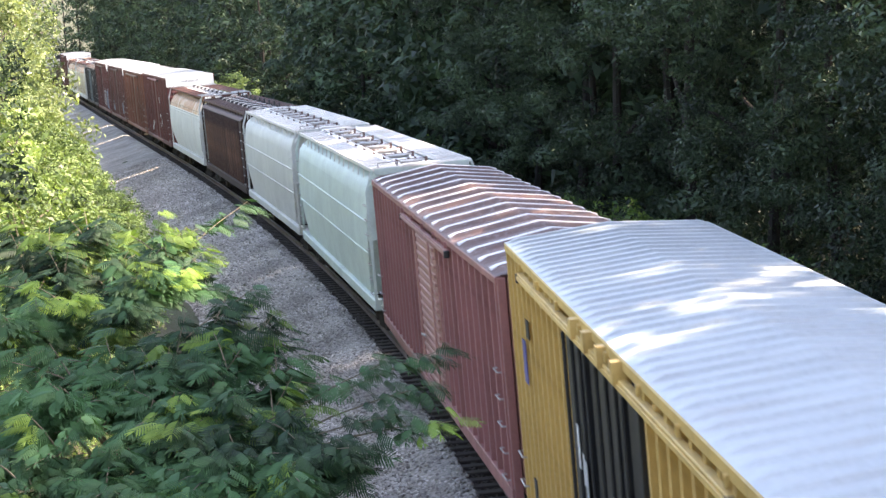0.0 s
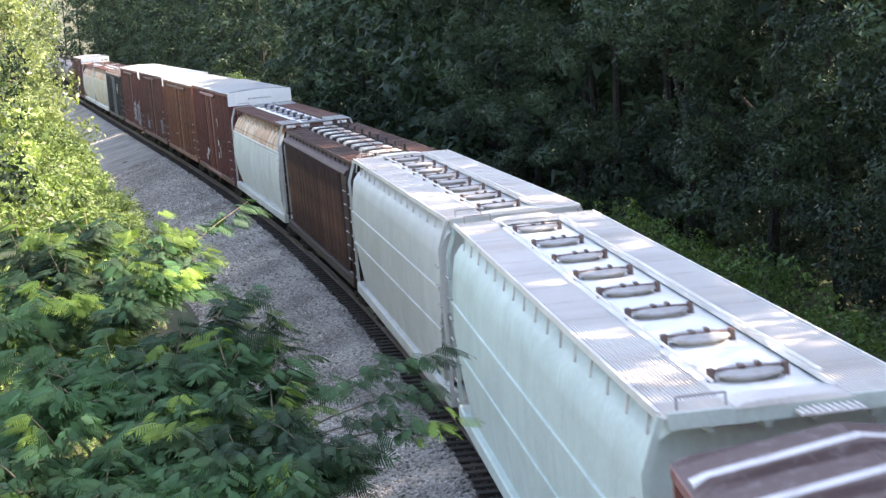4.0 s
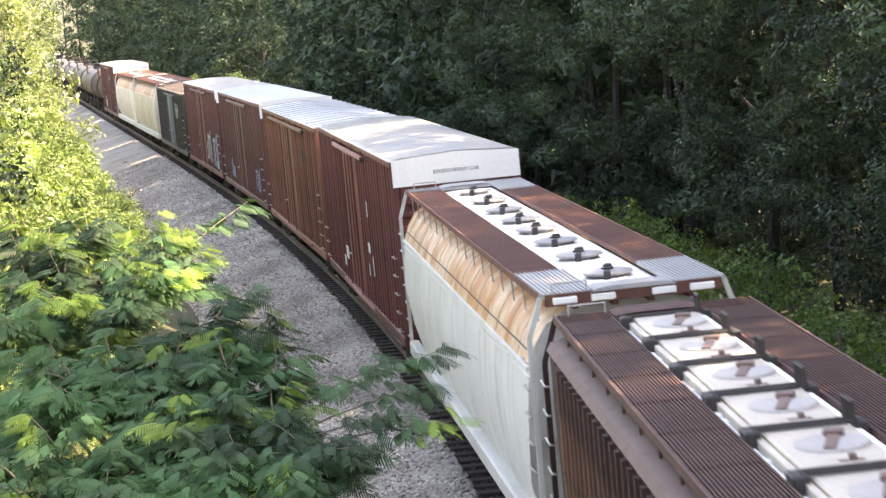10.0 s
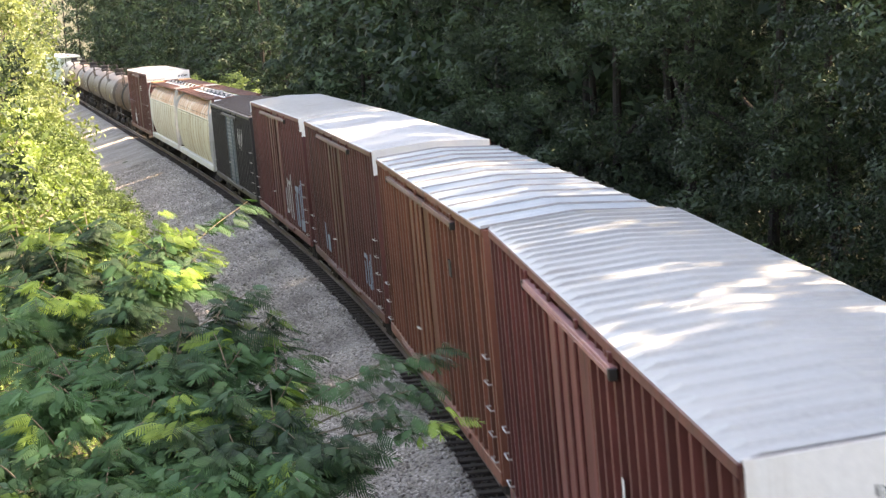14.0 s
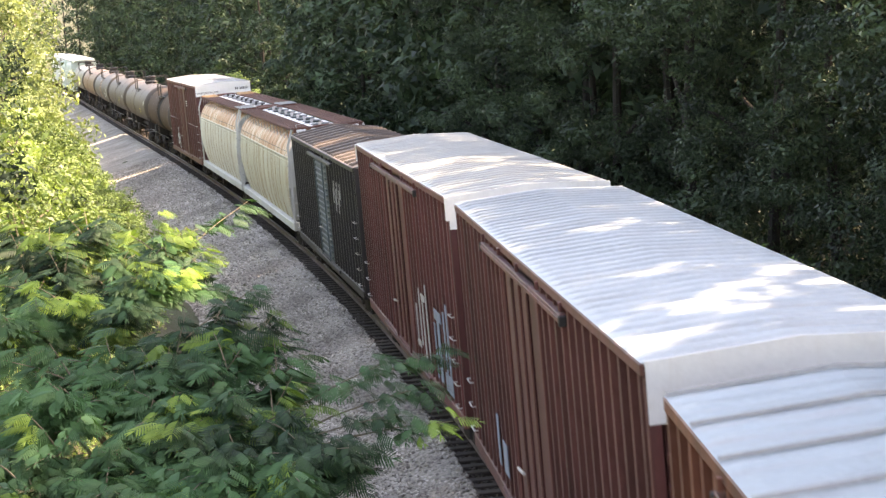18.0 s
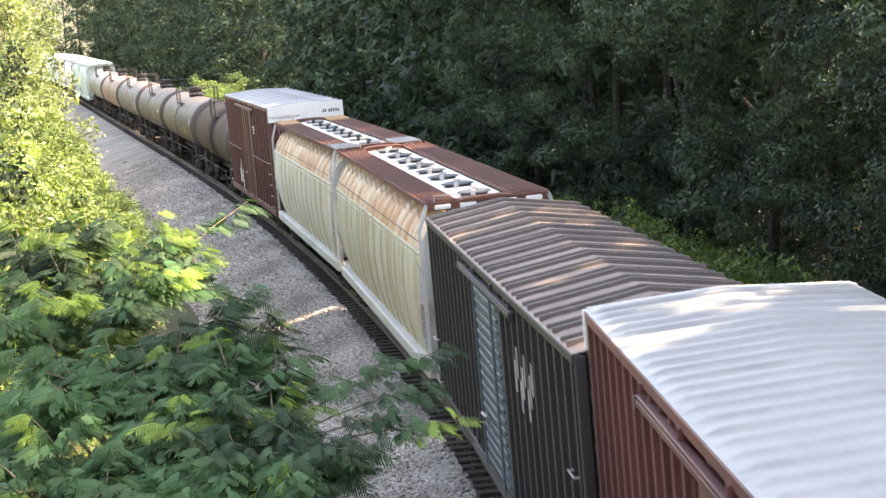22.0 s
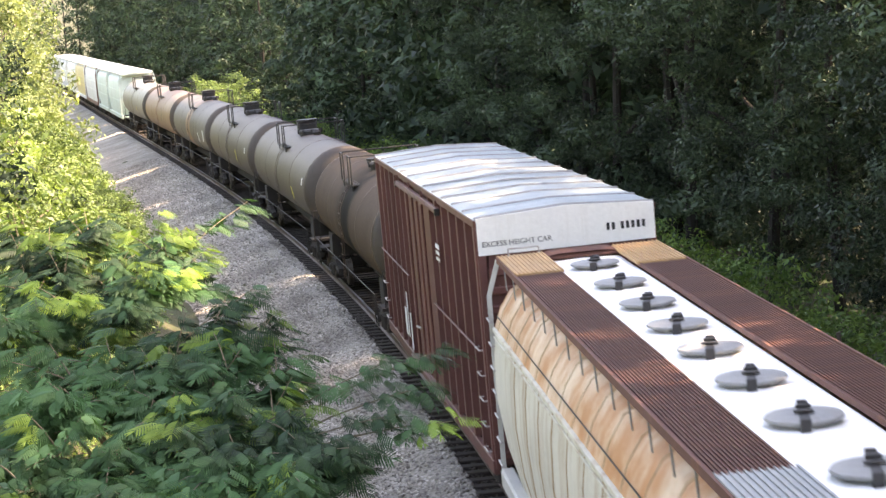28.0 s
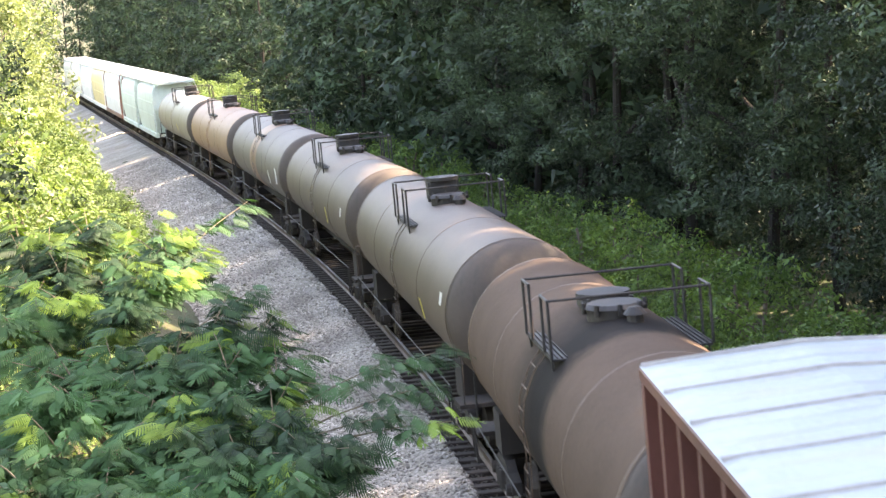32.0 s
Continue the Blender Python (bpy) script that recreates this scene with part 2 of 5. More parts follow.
M["pink_roof"] = paint("peeling_red_roof", (0.175, 0.108, 0.094), dirt=(0.48, 0.44, 0.42), amount=0.45, rough=0.6)
M["pink_rib"] = paint("bare_zinc_rib", (0.70, 0.66, 0.64), dirt=(0.3, 0.17, 0.15), amount=0.55, rough=0.45, metal=0.2)
M["soot_roof"] = paint("rusty_black_roof", (0.29, 0.225, 0.185), dirt=(0.12, 0.08, 0.065), amount=0.8, rust=0.14, rough=0.6, flow=(0.5, 3.2, 0.5), grip=(0.44, 0.64))
M["under"] = paint("grimy_steel", (0.035, 0.030, 0.028), dirt=(0.09, 0.06, 0.045), amount=0.5, rough=0.85)
M["iron"] = paint("dark_iron", (0.030, 0.028, 0.028), dirt=(0.1, 0.06, 0.04), amount=0.5, rough=0.6)
M["wheel"] = paint("wheel_steel", (0.09, 0.075, 0.065), dirt=(0.05, 0.03, 0.02), amount=0.4, rough=0.5, metal=0.5)
M["grab"] = paint("worn_grab_iron", (0.42, 0.39, 0.37), dirt=(0.2, 0.1, 0.07), amount=0.5, rough=0.5)
M["letter"] = paint("stencil_black", (0.02, 0.02, 0.022), amount=0.1)
M["mark"] = paint("stencil_white", (0.75, 0.75, 0.73), amount=0.2)
M["mark_yellow"] = paint("stencil_yellow", (0.75, 0.62, 0.12), amount=0.2)
M["blue"] = paint("blue_placard", (0.10, 0.10, 0.30), amount=0.2)
M["tag_blue"] = paint("sprayed_blue_paint", (0.24, 0.29, 0.36), amount=0.6)
M["tag_white"] = paint("sprayed_white_paint", (0.50, 0.48, 0.46), amount=0.8)
M["tank_brown"] = paint("brown_grey_tank_paint", (0.118, 0.074, 0.051), dirt=(0.085, 0.056, 0.043), amount=0.6, rust=0.12, rough=0.55)
M["tank_grey"] = paint("dull_grey_tank_paint", (0.100, 0.074, 0.058), dirt=(0.066, 0.049, 0.041), amount=0.5, rust=0.06, rough=0.55)
M["tank_blue"] = paint("blue_grey_tank_paint", (0.130, 0.108, 0.094), dirt=(0.17, 0.105, 0.075), amount=0.6, rust=0.16, rough=0.55)
M["tank_rust"] = paint("rust_pink_tank_paint", (0.27, 0.155, 0.10), dirt=(0.32, 0.25, 0.19), amount=0.5, rust=0.22, rough=0.5)
M["tank_pale"] = paint("pale_grey_tank_paint", (0.25, 0.22, 0.18), dirt=(0.22, 0.19, 0.16), amount=0.5, rust=0.04, rough=0.45)
# head paint darker than most shells: grime plus the end's own shade
M["tank_head"] = paint("grimy_shaded_tank_head", (0.082, 0.064, 0.053), dirt=(0.035, 0.04, 0.035), amount=0.6, rough=0.7)


def spilt(m):
    """Dark product that ran down round the shell beside the dome, with a ragged edge."""
    nt = m.node_tree
    b = nt.nodes["Principled BSDF"]
    old = b.inputs["Base Color"].links[0].from_socket
    c = nt.nodes.new("ShaderNodeSeparateXYZ")
    nt.links.new(nt.nodes.new("ShaderNodeTexCoord").outputs["Object"], c.inputs[0])
    rag = noise_of(nt, coords(nt, (1.6, 1.6, 0.5)), 1.4, 5.0, 0.65)
    at = node(nt, "Math")
    at.operation = "MULTIPLY_ADD"
    nt.links.new(rag, at.inputs[0])
    at.inputs[1].default_value = 0.9
    nt.links.new(c.outputs["Y"], at.inputs[2])
    b.inputs["Specular IOR Level"].default_value, b.inputs["Roughness"].default_value = 0.06, 0.8
    rise = ramp(nt, at.outputs[0], -1.45, -0.85)
    fall = ramp(nt, at.outputs[0], 2.3, -0.1)
    k = node(nt, "Math")
    k.operation = "MULTIPLY"
    nt.links.new(rise, k.inputs[0])
    nt.links.new(fall, k.inputs[1])
    nt.links.new(mix(nt, k.outputs[0], old, (0.020, 0.018, 0.017)), b.inputs["Base Color"])
    return m


M["tank_spill"] = spilt(paint("spilt_on_tank_paint", (0.112, 0.078, 0.059), dirt=(0.080, 0.056, 0.045), amount=0.6, rust=0.12, rough=0.55))
M["sand"] = paint("pale_yellow_paint", (0.72, 0.58, 0.30), amount=0.4)
M["chalk"] = paint("chalk_white_paint", (0.78, 0.78, 0.76), dirt=(0.5, 0.48, 0.42), amount=0.3)
M["rust_end"] = paint("rusty_end_sheet", (0.20, 0.10, 0.075), dirt=(0.1, 0.05, 0.04), amount=0.6, rust=0.3)
M["clamp"] = paint("rusty_clamp", (0.16, 0.10, 0.085), amount=0.5, rust=0.2)
M["umber_walk"] = paint("dark_rusted_grating", (0.085, 0.043, 0.036), dirt=(0.24, 0.11, 0.065), amount=0.6, rust=0.25, rough=0.8)
# worn rib, its colour darkened for the shadow on ribs' near faces
M["soot_rib"] = paint("worn_shadow_roof_rib", (0.085, 0.066, 0.057), dirt=(0.22, 0.16, 0.12), amount=0.6, rust=0.1, rough=0.6)
M["seam"] = paint("dark_seam_cap", (0.34, 0.335, 0.33), dirt=(0.17, 0.165, 0.16), amount=0.7, rough=0.5, flow=(9.0, 9.0, 9.0))
M["weld_rust"] = paint("rusty_weld", (0.40, 0.27, 0.15), dirt=(0.60, 0.52, 0.40), amount=0.6, rust=0.2)
M["bone"] = paint("streaked_grey_white_paint", (0.62, 0.62, 0.58), dirt=(0.40, 0.27, 0.14), amount=0.6, rust=0.03, flow=(3.6, 3.6, 0.14), grip=(0.58, 0.74))
M["hatch_pale"] = paint("pale_hatch_paint", (0.40, 0.385, 0.36), dirt=(0.26, 0.15, 0.09), amount=0.6, rust=0.2)

# ---- train: shared pieces ----
SHARED = {}


def once(key, build, material, smooth=False):
    """A mesh that alike pieces share."""
    if key not in SHARED:
        bm = build()
        me = bpy.data.meshes.new(key[0])
        bm.to_mesh(me)
        bm.free()
        me.materials.append(material)
        if smooth:
            me.polygons.foreach_set("use_smooth", [True] * len(me.polygons))
        SHARED[key] = me
    return SHARED[key]


def wheelset_bm():
    bm = bmesh.new()
    for sx in (-1, 1):
        disc(bm, (sx * 0.70, 0, 0), (sx, 0, 0), 0.42, 0.13, 20, 0.40)
        disc(bm, (sx * 0.67, 0, 0), (sx, 0, 0), 0.45, 0.03, 20)
        disc(bm, (sx * 0.83, 0, 0), (sx, 0, 0), 0.16, 0.05, 12, 0.1)
    rod(bm, (-1.05, 0, 0), (1.05, 0, 0), 0.07, 8)
    return bm


def truck_bm():
    bm = bmesh.new()
    for sx in (-1, 1):
        x0, x1 = sorted((sx * 0.95, sx * 1.12))
        side = [(-1.12, 0.36), (-1.12, 0.58), (-0.72, 0.66), (-0.42, 0.80), (0.42, 0.80), (0.72, 0.66), (1.12, 0.58), (1.12, 0.36), (0.82, 0.36), (0.40, 0.20), (-0.40, 0.20), (-0.82, 0.36)]
        loft(bm, [[(x0, y, z) for y, z in side], [(x1, y, z) for y, z in side]], ring=True)
        for y in (-0.22, 0.0, 0.22):
            disc(bm, (sx * 1.13, y, 0.28), (0, 0, 1), 0.085, 0.34, 8)
        for y in (-0.88, 0.88):
            disc(bm, (sx * 1.10, y, 0.42), (sx, 0, 0), 0.13, 0.10, 10, 0.10)
    box(bm, -0.95, 0.95, -0.2, 0.2, 0.50, 0.78)
    return bm


def truck(parent, y):
    t = hold("truck", once(("truck",), truck_bm, M["under"]), parent, "grimy steel truck frame", Matrix.Translation((0, y, 0)))
    for dy in (-0.88, 0.88):
        hold("wheelset", once(("wheelset",), wheelset_bm, M["wheel"]), t, "", Matrix.Translation((0, dy, 0.42)))


def coupler(parent, y, way):
    def build():
        bm = boxes((-0.09, 0.09, -0.35, 0.35, 0.78, 0.98), bevel=0.02)
        disc(bm, (0.05, -0.42, 0.70), (0, 0, 1), 0.17, 0.32, 10)
        box(bm, -0.24, -0.08, -0.55, -0.3, 0.72, 1.0)
        tube(bm, [(0.35, 0.2, 0.85), (0.33, -0.15, 0.55), (0.28, -0.5, 0.45)], 0.03)
        return bm
    hold("coupler", once(("coupler",), build, M["under"]), parent, "grimy cast coupler", Matrix.Translation((0, y, 0)) @ Matrix.Rotation(0 if way < 0 else math.pi, 4, "Z"))


def grab(parent, a, b, off, material):
    """A bent grab iron from a to b, standing off by the vector off."""
    a, b, off = Vector(a), Vector(b), Vector(off)
    bm = bmesh.new()
    tube(bm, [a, a + off, b + off, b], 0.014, 5)
    part("grab_iron", bm, material, parent)


def ladder(parent, x, y, z0, z1, wide, material, along_y=True, steps=6):
    """Stiles and rungs on a side (along y) or an end (along x)."""
    d = Vector((0, wide / 2, 0)) if along_y else Vector((wide / 2, 0, 0))
    c = Vector((x, y, 0))
    up0, up1 = Vector((0, 0, z0)), Vector((0, 0, z1))
    bm = bmesh.new()
    rod(bm, c - d + up0, c - d + up1, 0.02, 5)
    rod(bm, c + d + up0, c + d + up1, 0.02, 5)
    lad = part("ladder", bm, material, parent)
    for i in range(steps):
        z = Vector((0, 0, z0 + (z1 - z0) * (i + 0.5) / steps))
        part("rung", rods(0.014, (c - d + z, c + d + z), n=5), material, lad)


def running_gear(e, L, inset=2.1):
    for sgn in (-1, 1):
        truck(e, sgn * (L / 2 - inset))
        coupler(e, sgn * (L / 2 + 0.18), sgn)


def words(text, size, material, parent, at, label):
    """Lettering in the built-in font, as a flat mesh."""
    cu = bpy.data.curves.new("lettering", "FONT")
    cu.body, cu.size, cu.extrude, cu.align_x = text, size, 0.002, "CENTER"
    tmp = bpy.data.objects.new("lettering", cu)
    me = bpy.data.meshes.new_from_object(tmp)
    bpy.data.objects.remove(tmp)
    me.materials.clear()
    me.materials.append(material)
    return hold("lettering", me, parent, label, at)


# ---- boxcars ----
def wave(y, pitch, flat=0.45):
    """Height from 0 to 1 of a rounded rib that repeats."""
    p = (y / pitch) % 1.0
    d = abs(p - 0.5) * 2
    return max(0.0, min(1.0, (flat + 0.22 - d) / 0.22)) if d < flat + 0.22 else 0.0


def boxcar(front, rear, top, name_label, side, roof, roof_kind, pitch, door=None, door_mat=None, door_at=0.0, door_wide=3.0, door_kind="plain",
           post_pitch=0.62, white_end=None, end_mat=None, track_len=8.0, track_mat=None, track_at=0.0, seam_mat=None, peak=0.12, post_w=0.11, rib=0.11, flash=False, group="boxcars of the train"):
    L, w = rear - front, 1.44
    e = thing("boxcar", name_label, "boxcar", group)
    z0, he = 1.02, top - 0.01
    part("body", boxes((-w + 0.125, w - 0.125, -L / 2, L / 2, z0, he - 0.02), bevel=0.02), side, e)
    for sx in (-1, 1):
        x0, x1 = sorted((sx * (w - 0.03), sx * (w + 0.07)))
        part("side_sill", boxes((x0, x1, -L / 2 + 0.02, L / 2 - 0.02, z0 - 0.14, z0 + 0.10), bevel=0.015), side, e)
        x0, x1 = sorted((sx * (w - 0.05), sx * (w + 0.06)))
        part("eave_rail", boxes((x0, x1, -L / 2 + 0.01, L / 2 - 0.01, he - 0.12, he + 0.01), bevel=0.015), side, e)
        # posts, all but where the door is
        post = once(("side_post", round(top, 2), side.name, post_w), lambda: loft(bmesh.new(), [[(-0.14, -post_w / 2 - 0.02, z), (0.055, -post_w / 2, z), (0.055, post_w / 2, z), (-0.14, post_w / 2 + 0.02, z)] for z in (z0 + 0.1, he - 0.12)], ring=True), side)
        n = int((L - 0.3) / post_pitch)
        for i in range(n + 1):
            y = -L / 2 + 0.15 + i * (L - 0.3) / n
            if door and abs(y - door_at * sx * -1) < door_wide / 2 + 0.12:
                continue
            hold("side_post", post, e, "", Matrix.Translation((sx * w, y, 0)) @ Matrix.Rotation(0 if sx > 0 else math.pi, 4, "Z"))
        # doors
        if door:
            dy = -door_at * sx
            door_h0, door_h1 = z0 + 0.12, he - 0.30
            leaves = [(dy - door_wide / 2, dy + door_wide / 2)] if door_kind != "double" else [(dy - door_wide / 2, dy - 0.02), (dy + 0.02, dy + door_wide / 2)]
            for ya, yb in leaves:
                bm = bmesh.new()
                x0, x1 = sorted((sx * (w - 0.10), sx * (w + 0.045)))
                box(bm, x0, x1, ya, yb, door_h0, door_h1, bevel=0.01)
                d = part("door", bm, door_mat, e, "closed steel freight door")
                xa, xb = sorted((sx * (w + 0.04), sx * (w + 0.085)))
                if door_kind == "ribbed":
                    k = int((door_h1 - door_h0) / 0.17)
                    each("door_rib", [(xa, xb, ya + 0.08, yb - 0.08, door_h0 + 0.08 + i * 0.17, door_h0 + 0.165 + i * 0.17) for i in range(k)], door_mat, d, bevel=0.02)
                else:
                    each("door_rib", [(xa, xb, ya + (yb - ya) * i / 4 - 0.04, ya + (yb - ya) * i / 4 + 0.04, door_h0 + 0.05, door_h1 - 0.05) for i in range(1, 4)], door_mat, d, bevel=0.012)
                for yr in (ya + 0.35, yb - 0.35):
                    part("locking_rod", rods(0.022, ((sx * (w + 0.12), yr, door_h0), (sx * (w + 0.12), yr, door_h1))), door_mat, d)
                bm = rods(0.025, ((sx * (w + 0.14), yb - 0.35, 2.0), (sx * (w + 0.14), yb - 0.95, 2.05)))
                part("door_handle", bm, M["grab"], d, "worn steel handle")
            ty = dy - track_at * sx * -1
            x0, x1 = sorted((sx * (w + 0.02), sx * (w + 0.11)))
            tr = part("door_track", boxes((x0, x1, ty - track_len / 2, ty + track_len / 2, he - 0.25, he - 0.19), bevel=0.01), track_mat or side, e)
            x2, x3 = sorted((sx * (w + 0.085), sx * (w + 0.125)))
            part("track_lip", boxes((x2, x3, ty - track_len / 2, ty + track_len / 2, he - 0.29, he - 0.23), bevel=0.006), track_mat or side, tr)
            clip_me = once(("track_clip", side.name), lambda: boxes((0.0, 0.05, -0.03, 0.03, -0.07, 0.04), bevel=0.008), side)
            for i in range(int(track_len / 1.7) + 1):
                hold("track_clip", clip_me, tr, "", Matrix.Translation((sx * (w + 0.05), ty - track_len / 2 + 0.12 + i * (track_len - 0.24) / int(track_len / 1.7), he - 0.10)) @ Matrix.Rotation(0 if sx > 0 else math.pi, 4, "Z"))
            for sgn in (-1, 1):
                part("track_stop", boxes((*sorted((sx * (w + 0.03), sx * (w + 0.13))), ty + sgn * track_len / 2 - 0.04, ty + sgn * track_len / 2 + 0.04, he - 0.33, he - 0.20), bevel=0.012), M["iron"], tr, "dark door stop")
            x0, x1 = sorted((sx * (w + 0.02), sx * (w + 0.12)))
            part("door_track", boxes((x0, x1, ty - track_len / 2, ty + track_len / 2, z0 - 0.02, z0 + 0.07), bevel=0.01), track_mat or side, e)
        # grab irons by both ends of the side
        for sy in (-1, 1):
            for i in range(5 if sy * sx > 0 else 3):
                z = 1.25 + i * 0.42
                grab(e, (sx * (w + 0.05), sy * (L / 2 - 0.16), z), (sx * (w + 0.05), sy * (L / 2 - 0.58), z), (sx * 0.07, 0, 0), M["grab"])
    # roof sheet
    k = max(4, int(L / (pitch / (8 if roof_kind == "wave" else 14))))
    xs = [-w - 0.05, -w + 0.12, -0.75, 0.0, 0.75, w - 0.12, w + 0.05]
    secs = []
    for i in range(k + 1):
        y = -L / 2 + L * i / k
        secs_row = []
        for x in xs:
            base = he + 0.015 + peak * (1 - abs(x) / (w + 0.05))
            if roof_kind == "wave":
                amp = (0.022 if rib < 0.06 else 0.065) if pitch > 0.8 else 0.042
                h = amp * wave(y + (abs(x) * 0.08 if pitch > 0.8 else 0.0), pitch, 0.32) * (0.0 if abs(x) > w else 1.0)
            else:
                p = (y / pitch) % 1.0
                h = 0.022 * math.sin(3 * math.pi * p) ** 2 * (0.0 if abs(x) > w else 1.0)
            secs_row.append((x, y, base + h))
        secs.append(secs_row)
    bm = loft(bmesh.new(), secs)
    bmesh.ops.solidify(bm, geom=bm.faces[:], thickness=0.012)
    part("roof", bm, roof, e, "", smooth=False)
    if roof_kind == "seam":
        def seam():
            b = bmesh.new()
            pts = [(-w - 0.04, he + 0.02), (0, he + 0.03 + peak), (w + 0.04, he + 0.02)]
            loft(b, [[(x, -0.022, z), (x, -0.012, z + 0.035), (x, 0.012, z + 0.035), (x, 0.022, z)] for x, z in pts], ring=True)
            return b
        sm = once(("roof_seam", round(top, 2), roof.name), seam, seam_mat or roof)
        n = int(round(L / pitch))
        for i in range(n + 1):
            hold("roof_seam", sm, e, "", Matrix.Translation((0, -L / 2 + 0.06 + i * (L - 0.12) / n, 0)))
    elif pitch > 0.8:
        # bare crowns of the deep roof ribs, on the sooty car toned as shadow
        def crown():
            b = bmesh.new()
            rows = []
            for x in [-w - 0.02] + xs[1:-1] + [w + 0.02]:
                z = he + 0.015 + peak * (1 - abs(x) / (w + 0.05)) + (0.075 if rib < 0.06 else 0.068 if abs(x) < w else 0.045)
                o = -abs(x) * 0.08
                rows.append([(x, o - (rib + 0.03) * pitch, z - 0.07), (x, o - rib * pitch, z), (x, o + rib * pitch, z), (x, o + (rib + 0.03) * pitch, z - 0.07)])
            return loft(b, rows, ring=True)
        cr = once(("roof_rib", round(top, 2), roof.name), crown, seam_mat or roof)
        n0 = int(math.floor(-L / 2 / pitch))
        for i in range(n0, -n0 + 1):
            y = (i + 0.5) * pitch
            if abs(y) < L / 2 - 0.35:
                hold("roof_rib", cr, e, "", Matrix.Translation((0, y, 0)))
                if rib < 0.06:
                    hold("roof_rib", cr, e, "", Matrix.Translation((0, y + 0.44 * pitch, -0.025)))
    # ends: horizontal ribs, and the white top of a tall car
    for sy in (-1, 1):
        bm = bmesh.new()
        zt = he - (0.72 if white_end else 0.25)
        k = int((zt - z0) / 0.30)
        for i in range(k):
            z = z0 + 0.12 + i * 0.30
            ya, yb = sorted((sy * (L / 2 - 0.01), sy * (L / 2 + 0.05)))
            box(bm, -w + 0.12, w - 0.12, ya, yb, z, z + 0.13, bevel=0.02)
        part("end_ribs", bm, side, e)
        for sx in (-1, 1):
            ya, yb = sorted((sy * (L / 2 - 0.08), sy * (L / 2 + 0.03)))
            xa, xb = sorted((sx * (w - 0.10), sx * (w + 0.03)))
            part("corner_post", boxes((xa, xb, ya, yb, z0 - 0.05, he - 0.01), bevel=0.01), side, e)
        if white_end:
            ya, yb = sorted((sy * (L / 2 + 0.0), sy * (L / 2 + 0.036)))
            bm = bmesh.new()
            zc = he + 0.035
            face = [(-w - 0.02, zc - 0.60), (w + 0.02, zc - 0.60), (w + 0.02, zc), (0.0, zc + peak), (-w - 0.02, zc)]
            loft(bm, [[(x, ya, z) for x, z in face], [(x, yb, z) for x, z in face]], ring=True)
            pn = part("end_panel", bm, white_end, e, "white-painted top of the end wall")
            for sx in (-1, 1) if flash else ():
                xa, xb = sorted((sx * (w + 0.015), sx * (w + 0.075)))
                yc, yd = sorted((sy * (L / 2 - 0.04), sy * (L / 2 + 0.04)))
                part("corner_flash", boxes((xa, xb, yc, yd, zc - 0.44, zc - 0.02)), white_end, e)
        bm = bmesh.new()
        disc(bm, (0.45, sy * (L / 2 + 0.02), 2.0), (0, sy, 0), 0.28, 0.04, 16)
        box(bm, -0.6, 0.6, *sorted((sy * (L / 2), sy * (L / 2 + 0.35))), 1.15, 1.19)
        part("brake_wheel", bm, side, e)
    part("underframe", boxes((-0.35, 0.35, -L / 2 + 0.1, L / 2 - 0.1, 0.72, z0 + 0.02), (-0.9, 0.9, -1.0, 1.0, 0.62, 0.85), (-1.1, 1.1, -L / 2 + 1.9, -L / 2 + 2.3, 0.8, z0), (-1.1, 1.1, L / 2 - 2.3, L / 2 - 1.9, 0.8, z0)), M["under"], e)
    running_gear(e, L)
    return e, L, w, he


def side_bars(e, material, rows, w=1.44, label="unreadable stencilled marks"):
    """Small marks on the side that the camera sees: y, z, length, height."""
    each("stencil_mark", [(-w - 0.068, -w - 0.058, y - ln / 2, y + ln / 2, z - h / 2, z + h / 2) for y, z, ln, h in rows], material, e, label)


